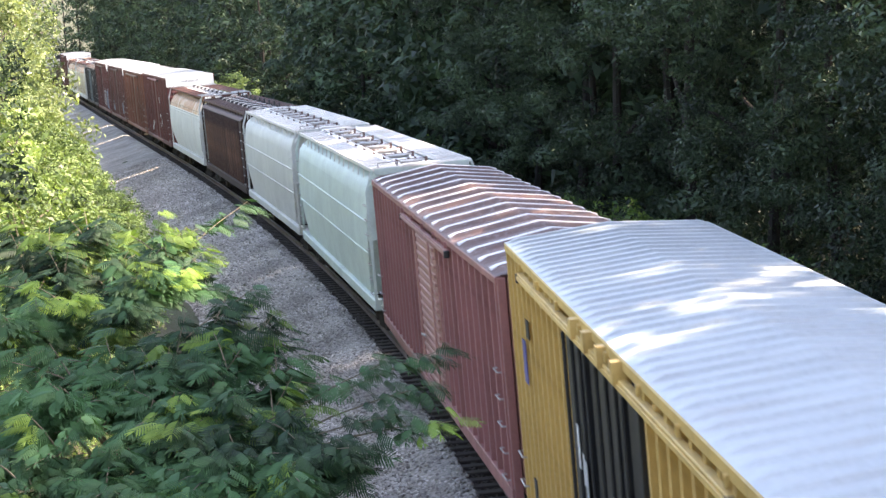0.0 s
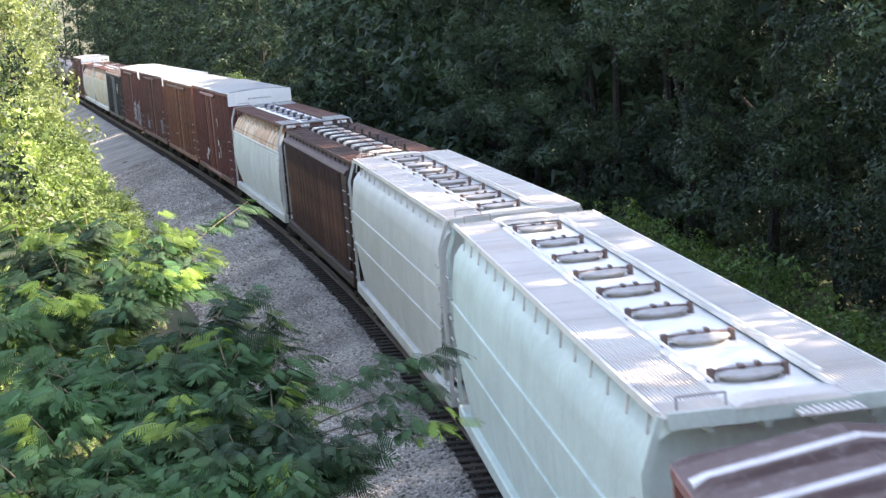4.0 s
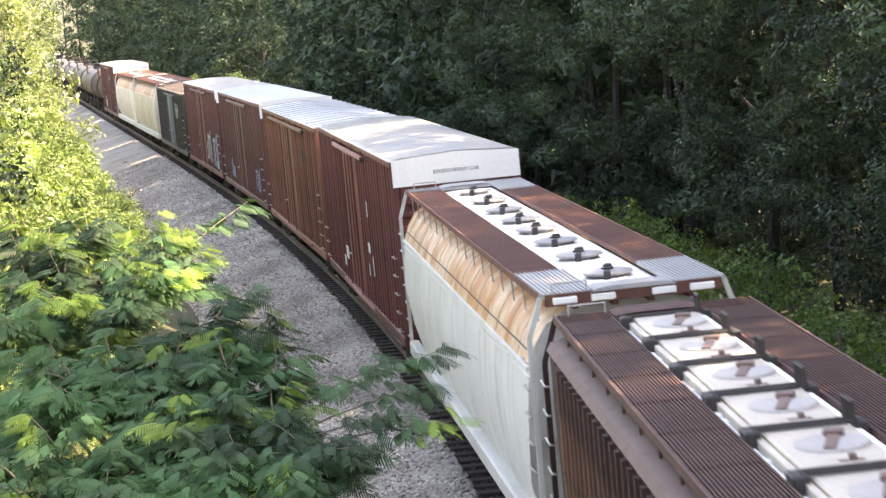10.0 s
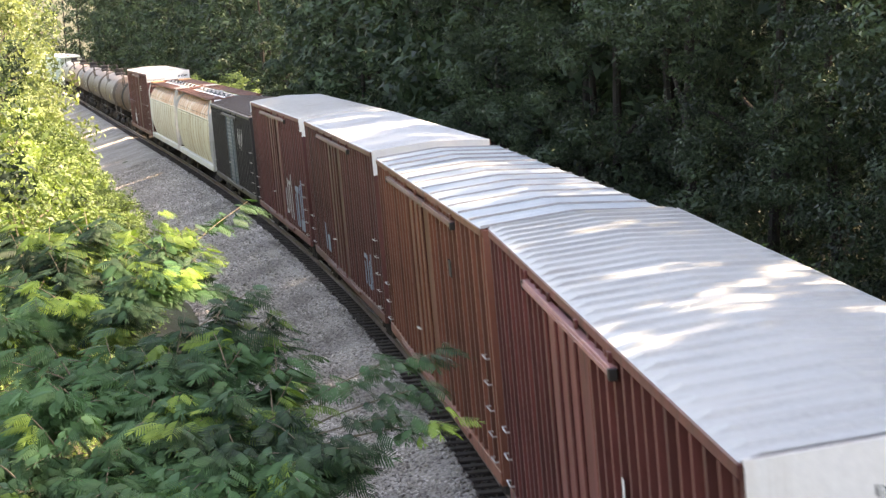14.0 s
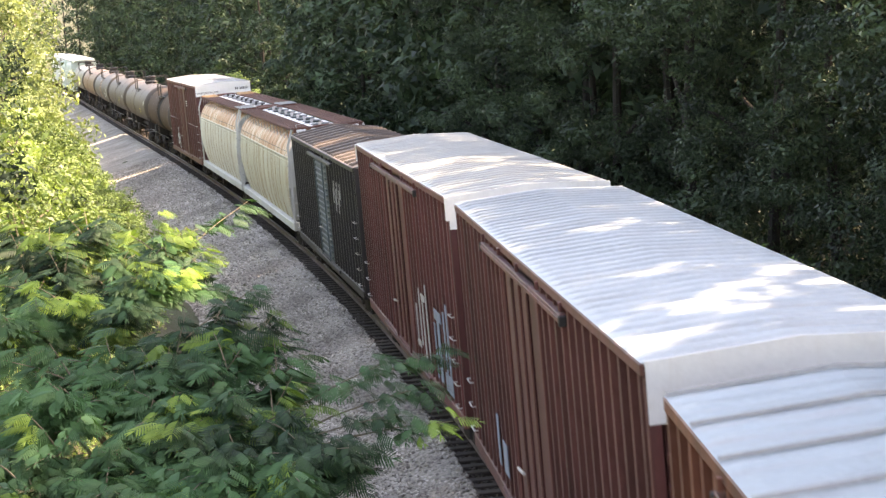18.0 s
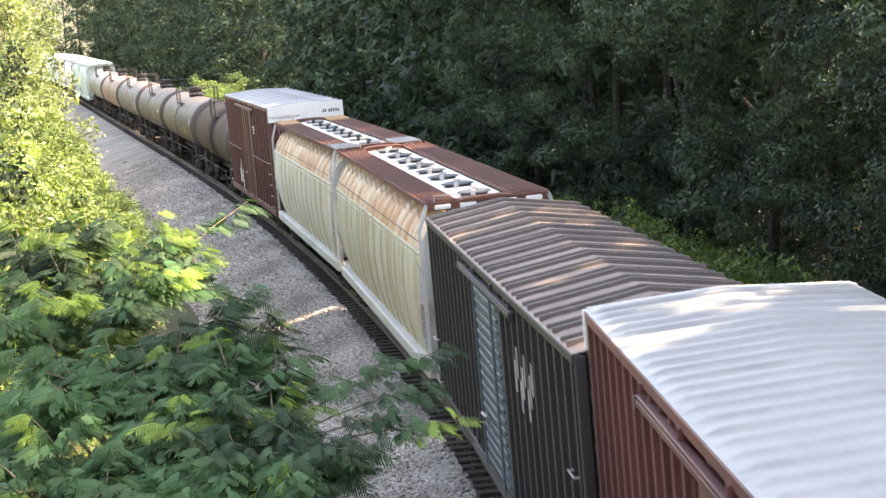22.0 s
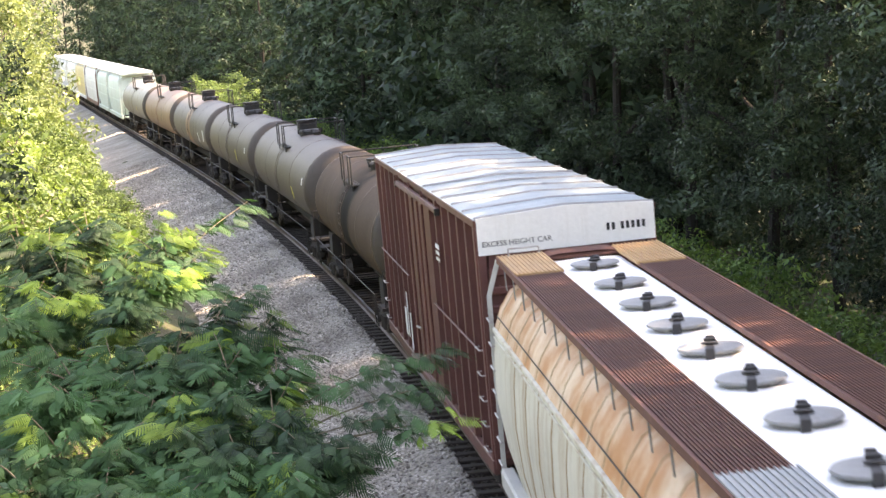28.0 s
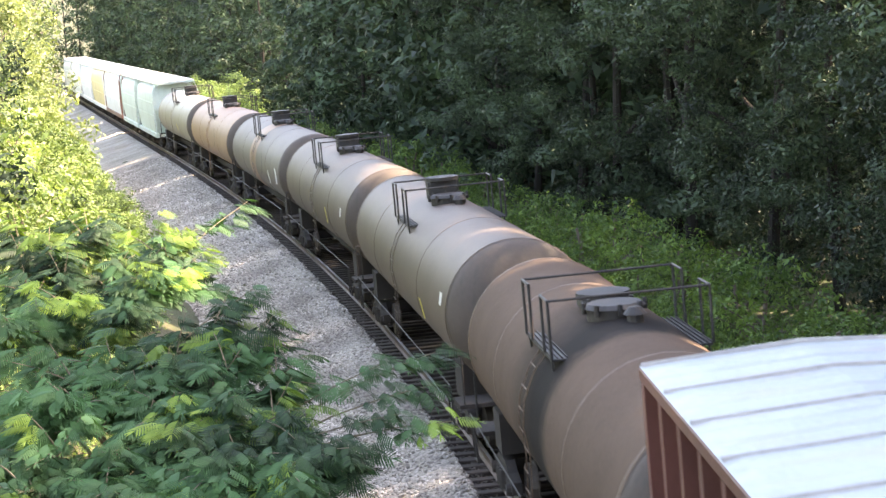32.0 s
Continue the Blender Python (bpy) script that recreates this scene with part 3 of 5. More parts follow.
# ---- covered hoppers ----
def hopper(front, rear, label, style, side, shoulder, roof_mid, walk_mat, hatch_mat, frame_mat, hatches=8, end_walk=None, group="covered hoppers of the train", end_sheet=None, weld_mat=None, welds=11):
    L = rear - front
    e = thing("covered_hopper", label, "hopper car", group)
    h2 = L / 2
    if style == "smooth":
        low = [(1.40, 1.15), (1.47, 1.9), (1.50, 2.7), (1.47, 3.4), (1.42, 3.78)]
        high = [(1.42, 3.78), (1.37, 4.02), (1.24, 4.20), (1.0, 4.35), (0.6, 4.455), (0.0, 4.48)]
    elif style == "flow":
        low = [(1.32, 1.15), (1.46, 1.75), (1.52, 2.45), (1.50, 3.05), (1.44, 3.50)]
        high = [(1.45, 3.51), (1.34, 3.82), (1.17, 4.08), (0.92, 4.24), (0.6, 4.32), (0.0, 4.36)]
    else:
        low = [(1.42, 1.15), (1.42, 2.2), (1.42, 3.2), (1.42, 4.06)]
        high = [(1.46, 4.07), (1.40, 4.17), (1.0, 4.27), (0.6, 4.34), (0.0, 4.36)]

    zw = {"smooth": 4.52, "flow": 4.52}.get(style, 4.40)

    def cut(z):
        """How far the end sheets lean in at height z."""
        return 0.42 + max(0.0, (2.55 - z)) * 0.78

    for sx in (-1, 1):
        bm = bmesh.new()
        fr = [-1 + 2 * i / 14 for i in range(15)]
        rows = []
        for f in fr:
            rows.append([(sx * x, f * (h2 - cut(z)), z) for x, z in low])
        loft(bm, rows if sx < 0 else rows[::-1])
        part("side_sheet", bm, side, e, smooth=(style != "ribbed"))
        if style == "ribbed":
            rib = once(("side_rib", side.name), lambda: loft(bmesh.new(), [[(-0.01, -0.06, z), (0.075, -0.035, z), (0.075, 0.035, z), (-0.01, 0.06, z)] for z in (1.3, 4.02)], ring=True), M["umber_rib"])
            n = int((L - 3.6) / 0.36)
            for i in range(n + 1):
                y = -(h2 - 1.6) + i * (L - 3.2) / n
                hold("side_rib", rib, e, "", Matrix.Translation((sx * 1.42, y, 0)) @ Matrix.Rotation(0 if sx > 0 else math.pi, 4, "Z"))
            # short brackets under the chord
            clip_ = once(("chord_clip", side.name), lambda: boxes((0.0, 0.05, -0.012, 0.012, 4.0, 4.075), bevel=0.004), M["umber"])
            for i in range(int(L / 0.72)):
                hold("chord_clip", clip_, e, "", Matrix.Translation((sx * 1.40, -h2 + 0.6 + i * 0.72, 0)) @ Matrix.Rotation(0 if sx > 0 else math.pi, 4, "Z"))
        elif style == "smooth":
            for z in (2.35, 3.18):
                x = float(np.interp(z, [p[1] for p in low], [p[0] for p in low]))
                part("weld_seam", boxes((*sorted((sx * (x - 0.01), sx * (x + 0.035))), -(h2 - cut(z)), h2 - cut(z), z - 0.028, z + 0.028), bevel=0.008), side, e)
        else:
            # upright weld seams that follow the curve of the sheet
            def weld():
                b = bmesh.new()
                return loft(b, [[(x - 0.01, -0.02, z), (x + 0.012, -0.008, z), (x + 0.012, 0.008, z), (x - 0.01, 0.02, z)] for x, z in low], ring=True)
            wd = once(("weld_seam", style, (weld_mat or M["weld_rust"]).name), weld, weld_mat or M["weld_rust"])
            n = welds
            for i in range(1, n):
                y = -(h2 - 1.7) + (L - 3.4) * i / n
                hold("weld_seam", wd, e, "", Matrix.Translation((0, y, 0)) @ Matrix.Rotation(0 if sx > 0 else math.pi, 4, "Z"))
            part("side_plate", boxes((*sorted((sx * 1.40, sx * 1.49)), -h2 + 0.42, h2 - 0.42, 3.46, 3.53), bevel=0.012), side, e)
            part("side_plate", boxes((*sorted((sx * 1.40, sx * 1.485)), -h2 + 0.42, h2 - 0.42, 3.36, 3.39), bevel=0.008), side, e)
        # shoulder of the roof
        bm = bmesh.new()
        rows = [[(sx * x, f * (h2 - 0.42), z) for x, z in high[:-1]] for f in fr]
        loft(bm, rows if sx < 0 else rows[::-1])
        part("roof_shoulder", bm, shoulder, e, smooth=(style != "ribbed"))
        if style == "flow":
            def lap():
                return loft(bmesh.new(), [[(x - 0.005, -0.016, z + 0.0), (x + 0.006, -0.010, z + 0.008), (x + 0.006, 0.010, z + 0.008), (x - 0.005, 0.016, z)] for x, z in high[:-1]], ring=True)
            lp = once(("lap_seam", style), lap, M["weld_rust"])
            for i in range(1, int(L / 1.05)):
                hold("lap_seam", lp, e, "", Matrix.Translation((0, -h2 + 0.42 + i * 1.05, 0)) @ Matrix.Rotation(0 if sx > 0 else math.pi, 4, "Z"))
            part("hand_cable", rods(0.009, ((sx * 1.40, -h2 + 0.42, 3.70), (sx * 1.40, h2 - 0.42, 3.70))), M["iron"], e)
        # sill along the foot
        part("side_sill", boxes((*sorted((sx * 1.30, sx * 1.52)), -h2 + 0.12, h2 - 0.12, 0.92, 1.22), bevel=0.03), frame_mat, e)
        # walkway of grating on brackets
        x0, x1 = 0.60, 1.27
        bm = boxes((*sorted((sx * x0, sx * x1)), -h2 + 0.05, h2 - 0.05, zw - 0.02, zw + 0.004))
        wk = part("walkway", bm, walk_mat, e, "steel grating walkway")
        bar = once(("grating_bar", round(L, 1), zw, walk_mat.name), lambda: boxes((-0.006, 0.006, -h2 + 0.06, h2 - 0.06, zw, zw + 0.024)), walk_mat)
        for i in range(17):
            hold("grating_bar", bar, wk, "", Matrix.Translation((sx * (x0 + 0.02 + i * (x1 - x0 - 0.04) / 16), 0, 0)))
        cross = once(("grating_tie", zw, walk_mat.name), lambda: boxes((-0.335, 0.335, -0.006, 0.006, zw + 0.0, zw + 0.028)), walk_mat)
        for i in range(int(L / 1.45) + 1 if style != "flow" else 0):
            hold("grating_tie", cross, wk, "", Matrix.Translation((sx * (x0 + x1) / 2, -h2 + 0.08 + i * (L - 0.16) / int(L / 1.45), 0)))
        part("walkway_edge", boxes((*sorted((sx * x1, sx * (x1 + 0.03))), -h2 + 0.05, h2 - 0.05, zw - 0.05, zw + 0.045)), walk_mat, e)
        part("walkway_edge", boxes((*sorted((sx * (x0 - 0.02), sx * x0)), -h2 + 0.05, h2 - 0.05, zw - 0.03, zw + 0.03)), walk_mat, e)
        xs_, zs_ = (high[2] if style != "ribbed" else (1.40, 4.17))
        bk_mat = M["galv_walk"] if style == "flow" else walk_mat
        ends = ((xs_ + 0.05, 0, zs_ + 0.01), (1.02, 0, zw - 0.17)) if style != "ribbed" else ((1.25, 0, 4.20), (1.02, 0, zw - 0.10))
        brk = once(("bracket", style, bk_mat.name), lambda: rods(0.012 if style == "flow" else 0.018, ((1.24, 0, zw - 0.03), ends[0]), ((1.24, 0, zw - 0.03), ends[1]), n=5), bk_mat)
        for i in range(int(L / 1.05)):
            hold("bracket", brk, e, "", Matrix.Translation((0, -h2 + 0.7 + i * 1.05, 0)) @ Matrix.Rotation(0 if sx > 0 else math.pi, 4, "Z"))
        # slanting end frames with rungs
        for sy in (-1, 1):
            bm = bmesh.new()
            pts = [(sx * 1.27, sy * (h2 - 0.05), zw), (sx * 1.46, sy * (h2 - 0.10), zw - 0.55), (sx * 1.46, sy * (h2 - 0.10), 1.05)]
            for a, b in zip(pts, pts[1:]):
                rod(bm, a, b, 0.05, 4)
            part("end_post", bm, frame_mat, e)
            for i in range(7):
                z = 1.35 + i * 0.38
                grab(e, (sx * 1.48, sy * (h2 - 0.12), z), (sx * 1.48, sy * (h2 - 0.55), z), (sx * 0.05, 0, 0), M["grab"])
    # middle of the roof
    bm = bmesh.new()
    zt = high[-2][1]
    if style == "flow":
        zt = 4.475
        loft(bm, [[(-0.575, f * (h2 - 0.42), 4.30), (-0.572, f * (h2 - 0.42), zt - 0.015), (0, f * (h2 - 0.42), zt + 0.01), (0.572, f * (h2 - 0.42), zt - 0.015), (0.575, f * (h2 - 0.42), 4.30)] for f in (-1, -0.5, 0, 0.5, 1)][::-1])
    else:
        loft(bm, [[(-0.6, f * (h2 - 0.42), zt), (0, f * (h2 - 0.42), high[-1][1]), (0.6, f * (h2 - 0.42), zt)] for f in (-1, -0.5, 0, 0.5, 1)][::-1])
    part("roof_middle", bm, roof_mid, e)
    if style == "ribbed":
        # one long trough of lids with clamp bars
        def lid():
            b = boxes((-0.40, 0.40, -0.872, 0.872, zt + 0.06, zt + 0.14), bevel=0.02)
            return b
        n = 9
        for i in range(n):
            y = -h2 + 1.0 + (i + 0.5) * (L - 2.0) / n
            c = hold("trough_lid", once(("trough_lid",), lid, M["trough"]), e, "stained white trough lid", Matrix.Translation((0, y, 0)))
            part("lid_disc", disc(bmesh.new(), (0.04, 0.1, zt + 0.139), (0, 0, 1), 0.34, 0.028, 24, 0.32), M["hatch_pale"], c, "pale round cover")
            part("lid_strap", boxes((-0.30, 0.30, -0.055, 0.055, zt + 0.168, zt + 0.186), (0.20, 0.34, -0.09, 0.09, zt + 0.16, zt + 0.215), bevel=0.006), M["clamp"], c, "rusty strap").matrix_basis = Matrix.Translation((0.04, 0.1, 0)) @ Matrix.Rotation(1.25, 4, "Z")
            part("lid_lug", disc(boxes((-0.12, 0.10, -0.025, 0.025, zt + 0.138, zt + 0.150)), (0, 0, zt + 0.14), (0, 0, 1), 0.035, 0.06, 8), M["clamp"], c).matrix_basis = Matrix.Translation((0.05, -0.52, 0))
            for dy in (-0.80, 0.80):
                bm = rods(0.022, ((-0.50, dy, zt + 0.165), (0.48, dy, zt + 0.165)))
                box(bm, -0.58, -0.43, dy - 0.075, dy + 0.075, zt - 0.02, zt + 0.17, bevel=0.02)
                box(bm, 0.44, 0.56, dy - 0.04, dy + 0.04, zt, zt + 0.16, bevel=0.01)
                tube(bm, [(0.40, dy - 0.10, zt + 0.14), (0.40, dy - 0.10, zt + 0.36), (0.40, dy + 0.10, zt + 0.36), (0.40, dy + 0.10, zt + 0.14)], 0.020, 5)
                part("clamp_bar", bm, M["iron"], c, "dark clamp bar")
        for x, mat_ in ((-0.44, M["trough"]), (0.46, M["white"])):
            part("trough_rim", boxes((x - 0.035, x + 0.035, -h2 + 0.9, h2 - 0.9, zt - 0.02, zt + 0.1), bevel=0.01), mat_, e, "pale rim of the trough")
        # spilt meal in drifts along the trough
        rk = random.Random(7)
        bm = bmesh.new()
        for i in range(46):
            y, r = rk.uniform(-h2 + 1.0, h2 - 1.0), rk.uniform(0.05, 0.13)
            disc(bm, (-0.52 + rk.uniform(-0.04, 0.03), y, zt - 0.01), (rk.uniform(-0.2, 0.2), 0, 1), r, 0.04, 7, r * 0.5)
        part("spilt_meal", bm, M["white"], e, "white spilt meal along the trough", smooth=True)
    else:
        hl = 0.055 if style == "flow" else 0.075

        def hatch():
            b = bmesh.new()
            disc(b, (0, 0, zt + 0.01), (0, 0, 1), 0.30, hl - 0.01, 24, 0.29)
            disc(b, (0, 0, zt + hl), (0, 0, 1), 0.37, 0.025, 24, 0.36)
            disc(b, (0, 0, zt + hl + 0.025), (0, 0, 1), 0.36, 0.022, 24, 0.22)
            return b

        def strap():
            b = boxes((-0.37, 0.37, -0.045, 0.045, zt + hl + 0.040, zt + hl + 0.055), bevel=0.006)
            for sx in (-1, 1):
                box(b, *sorted((sx * 0.36, sx * 0.43)), -0.05, 0.05, zt, zt + hl + 0.075, bevel=0.008)
            box(b, -0.10, -0.04, -0.09, 0.09, zt + hl + 0.06, zt + hl + 0.085, bevel=0.006)
            box(b, 0.08, 0.13, -0.07, 0.07, zt + hl + 0.06, zt + hl + 0.10, bevel=0.006)
            return b
        for i in range(hatches):
            y = -h2 + 1.5 + i * (L - 3.0) / (hatches - 1)
            # hatches come in closer pairs towards the middle
            y *= 0.86 + 0.14 * abs(y) / h2
            c = hold("hatch", once(("hatch", hatch_mat.name, style), hatch, hatch_mat), e, "round hatch cover", Matrix.Translation((0, y, 0)))
            hold("strap", once(("strap", hatch_mat.name, style), strap, M["clamp"] if style != "flow" else M["iron"] if hatch_mat is M["hatch"] else M["grab"]), c, "", Matrix.Rotation(0.0 if style == "smooth" else 1.35, 4, "Z"))
        for sx in (-1, 1) if style != "flow" else ():
            part("inner_rail", rods(0.02, ((sx * 0.55, -h2 + 0.9, zw + 0.10), (sx * 0.55, h2 - 0.9, zw + 0.10))), walk_mat, e)
    # ends: slope sheets, platform and ladders
    for sy in (-1, 1):
        bm = bmesh.new()
        prof = low + high[1:]
        ring = [(-x, sy * (h2 - cut(z)), z) for x, z in prof] + [(x, sy * (h2 - cut(z)), z) for x, z in prof[::-1][1:]]
        vs = [bm.verts.new(p) for p in ring]
        k = len(vs)
        for i in range(k // 2):
            if i == k // 2 - 1 and k % 2 == 1:
                f = (vs[i], vs[i + 1], vs[k - 1 - i])
                bm.faces.new(f if sy > 0 else f[::-1])
            else:
                f = (vs[i], vs[i + 1], vs[k - 2 - i], vs[k - 1 - i])
                bm.faces.new(f if sy > 0 else f[::-1])
        part("end_sheet", bm, end_sheet or frame_mat, e)
        ew = end_walk or walk_mat
        bm = boxes((-1.26, 1.26, *sorted((sy * (h2 - 0.52), sy * (h2 + 0.02))), zw - 0.02, zw + 0.01))
        pl = part("end_walkway", bm, ew, e, "grating across the end of the roof")
        eb = once(("cross_bar", zw, ew.name), lambda: boxes((-1.24, 1.24, -0.007, 0.007, zw, zw + 0.035)), ew)
        for i in range(8):
            hold("grating_bar", eb, pl, "", Matrix.Translation((0, sy * (h2 - 0.48 + i * 0.065), 0)))
        bm = boxes((-1.22, 1.22, *sorted((sy * (h2 - 0.02), sy * (h2 + 0.03))), zw - 0.13, zw + 0.03))
        for x in (-0.8, -0.25, 0.25, 0.8):
            box(bm, x - 0.04, x + 0.04, *sorted((sy * (h2 - 0.35), sy * (h2 - 0.02))), zw - 0.20, zw - 0.02)
        part("end_beam", bm, M["rust_walk"] if style == "flow" else frame_mat, e)
        if style == "flow":
            each("beam_block", [(x - 0.17, x + 0.17, *sorted((sy * (h2 + 0.0), sy * (h2 + 0.045))), zw - 0.115, zw - 0.015) for x in (-0.95, -0.42, 0.42, 0.95)], M["white"], e, "white painted block", bevel=0.015)
        arch = [(-0.60, 0.0), (-0.48, 0.045), (-0.34, 0.060), (0.34, 0.060), (0.48, 0.045), (0.60, 0.0)]
        bm = loft(bmesh.new(), [[(x, yy, zw + 0.012 + z * k) for x, z in arch] for yy, k in ((sy * (h2 - 0.50), 0.8), (sy * (h2 - 0.34), 1.0), (sy * (h2 + 0.03), 1.0), (sy * (h2 + 0.05), 0.0))])
        bmesh.ops.solidify(bm, geom=bm.faces[:], thickness=0.012)
        part("end_saddle", bm, M["galv_walk"] if style == "flow" and end_walk else walk_mat, e, "raised cover over the end of the roof")
        if style == "smooth":
            st = part("crossing_step", boxes((0.0, 0.62, *sorted((sy * (h2 + 0.06), sy * (h2 + 0.30))), zw - 0.07, zw - 0.045)), walk_mat, e, "small grating step")
            each("grating_bar", [(0.03 + i * 0.066, 0.05 + i * 0.066, *sorted((sy * (h2 + 0.07), sy * (h2 + 0.29))), zw - 0.045, zw - 0.02) for i in range(9)], walk_mat, st)
        part("end_platform", boxes((-1.35, 1.35, *sorted((sy * (h2 - 1.9), sy * (h2 - 0.05))), 0.98, 1.06)), frame_mat, e)
        for x in (-0.55, 0.55):
            part("end_strut", rods(0.05, ((x, sy * (h2 - 0.1), 1.05), (x, sy * (h2 - 0.45), 3.9)), n=4), frame_mat, e)
        ladder(e, 1.0, sy * (h2 - 0.04), 1.1, 4.3, 0.42, M["grab"], along_y=False, steps=9)
        grab(e, (-1.1, sy * (h2 - 0.1), zw), (-0.62, sy * (h2 - 0.1), zw), (0, 0, 0.16), M["grab"])
    # bays under the belly
    for y in (-L * 0.25, 0.0, L * 0.25):
        bm = bmesh.new()
        loft(bm, [[(-1.25, y - L * 0.12, 1.2), (1.25, y - L * 0.12, 1.2), (1.25, y + L * 0.12, 1.2), (-1.25, y + L * 0.12, 1.2)], [(-0.5, y - 0.35, 0.42), (0.5, y - 0.35, 0.42), (0.5, y + 0.35, 0.42), (-0.5, y + 0.35, 0.42)]], ring=True)
        part("outlet_bay", bm, M["under"], e)
    part("center_sill", boxes((-0.3, 0.3, -h2 + 0.1, h2 - 0.1, 0.75, 1.0)), M["under"], e)
    running_gear(e, L, 1.6)
    return e, L


# ---- tank cars ----
def tank_car(front, rear, label, shell, head, stain, R=1.42, axis=2.58, placards=()):
    L = rear - front
    e = thing("tank_car", label, "tank car", "tank cars of the train")
    hb = L / 2 - 0.62
    n = 40

    def ring_at(y, r):
        return [(r * math.cos(2 * math.pi * i / n), y, axis + r * math.sin(2 * math.pi * i / n)) for i in range(n)]
    part("shell", loft(bmesh.new(), [ring_at(y, R) for y in np.linspace(-hb + 0.25, hb - 0.25, 9)][::-1], ring=True, close_ends=False), stain if stain is M["tank_spill"] else shell, e, smooth=True)
    for sy in (-1, 1):
        rows = [ring_at(sy * (hb - 0.25 + 0.62 * math.sin(a)), R * math.cos(a) ** 0.75 + 0.001) for a in np.linspace(0.0, 1.54, 9)]
        bm = loft(bmesh.new(), rows[::-1] if sy > 0 else rows, ring=True)
        part("tank_head", bm, head, e, "domed tank head, grimy and toned dark for shade", smooth=True)
        part("shell_band", loft(bmesh.new(), [ring_at(sy * (hb - 0.25) + d, R + h) for d, h in ((-0.05, 0.0), (-0.04, 0.012), (0.04, 0.012), (0.05, 0.0))], ring=True, close_ends=False), shell, e, smooth=True)
    for y in (-L * 0.22, L * 0.22):
        part("shell_band", loft(bmesh.new(), [ring_at(y + d, R + h) for d, h in ((-0.03, 0.0), (-0.02, 0.008), (0.02, 0.008), (0.03, 0.0))], ring=True, close_ends=False), shell, e, smooth=True)
    if stain and stain is not M["tank_spill"]:
        part("spill_stain", loft(bmesh.new(), [ring_at(d, R + 0.02) for d in (-0.95, -0.25, 0.25, 1.25)][::-1], ring=True, close_ends=False), stain, e, "dark spill band round the shell", smooth=True)
    top = axis + R
    # dome, valves and platform
    bm = disc(bmesh.new(), (0, 0, top - 0.08), (0, 0, 1), 0.40, 0.20, 20)
    d = part("manway", bm, M["iron"], e, "dark bolted manway")
    part("lid", disc(bmesh.new(), (0, 0, top + 0.12), (0, 0, 1), 0.45, 0.06, 20, 0.38), M["iron"], d)
    for i in range(8):
        a = i * math.pi / 4
        c = (0.44 * math.cos(a), 0.44 * math.sin(a), top + 0.04)
        part("eye_bolt", disc(bmesh.new(), c, (0, 0, 1), 0.035, 0.16, 6), M["iron"], d)
    part("valve_housing", disc(boxes((-0.36, 0.36, 0.60, 1.10, top - 0.04, top + (0.16 if stain is M["tank_spill"] else 0.46)), bevel=0.05), (0.0, 0.85, top + (0.14 if stain is M["tank_spill"] else 0.44)), (0, 0, 1), 0.40, 0.08, 14), M["iron"], e, "dark valve housing")
    part("safety_valve", disc(disc(bmesh.new(), (0.15, -0.72, top - 0.05), (0, 0, 1), 0.12, 0.16, 10), (0.15, -0.72, top + 0.1), (0, 0, 1), 0.17, 0.1, 10, 0.08), M["iron"], e)
    for sx in (-1, 1):
        zp = top - 0.34
        bm = boxes((*sorted((sx * 0.62, sx * 1.12)), -1.15, 1.15, zp - 0.03, zp))
        pf = part("platform", bm, M["iron"], e, "grating platform beside the dome")
        gb = once(("platform_bar",), lambda: boxes((-0.006, 0.006, -1.14, 1.14, 0, 0.03)), M["iron"])
        for i in range(8):
            hold("grating_bar", gb, pf, "", Matrix.Translation((sx * (0.64 + i * 0.066), 0, zp)))
        rl = zp + 0.80
        for yy in (-1.15, -0.55, 0.55, 1.15):
            part("rail_post", rods(0.022, ((sx * 1.12, yy, zp), (sx * 1.12, yy, rl))), M["iron"], e)
        for yy in (-1.17, 0.53):
            part("handrail", rods(0.022, ((sx * 1.12, yy, rl), (sx * 1.12, yy + 0.64, rl))), M["iron"], e, "dark pipe railing")
        for yy in (-1.0, 1.0):
            part("platform_bracket", rods(0.02, ((sx * 1.1, yy, zp), (sx * 1.08, yy, zp - 0.26)), n=5), M["iron"], e)
        for yy in (-0.22, 0.22):
            bm = bmesh.new()
            tube(bm, [(sx * (R + 0.05) * math.cos(a), yy, axis + (R + 0.05) * math.sin(a)) for a in (0.80, 0.55, 0.25, 0.0, -0.3)] + [(sx * (R + 0.02), yy, 0.9)], 0.011, 5)
            lad = part("ladder", bm, shell, e) if yy < 0 else part("stile", bm, shell, lad)
        for i in range(9):
            z = 1.0 + i * 0.3
            xr = sx * (math.sqrt(max(0.0, (R + 0.05) ** 2 - (z - axis) ** 2)) if z > axis - 0.4 else R + 0.03)
            part("rung", rods(0.010, ((xr, -0.22, z), (xr, 0.22, z)), n=5), shell, lad)
        part("side_rail", rods(0.014, ((sx * 1.48, -hb, 1.35), (sx * 1.48, hb, 1.35))), M["iron"], e)
        for sy in (-1, 1):
            part("step", rods(0.02, ((sx * 1.48, sy * hb, 1.35), (sx * 1.45, sy * hb, 0.55)), ((sx * 1.45, sy * hb, 0.55), (sx * 1.45, sy * (hb - 0.4), 0.55)), ((sx * 1.45, sy * (hb - 0.4), 0.55), (sx * 1.48, sy * (hb - 0.4), 1.35))), M["iron"], e)
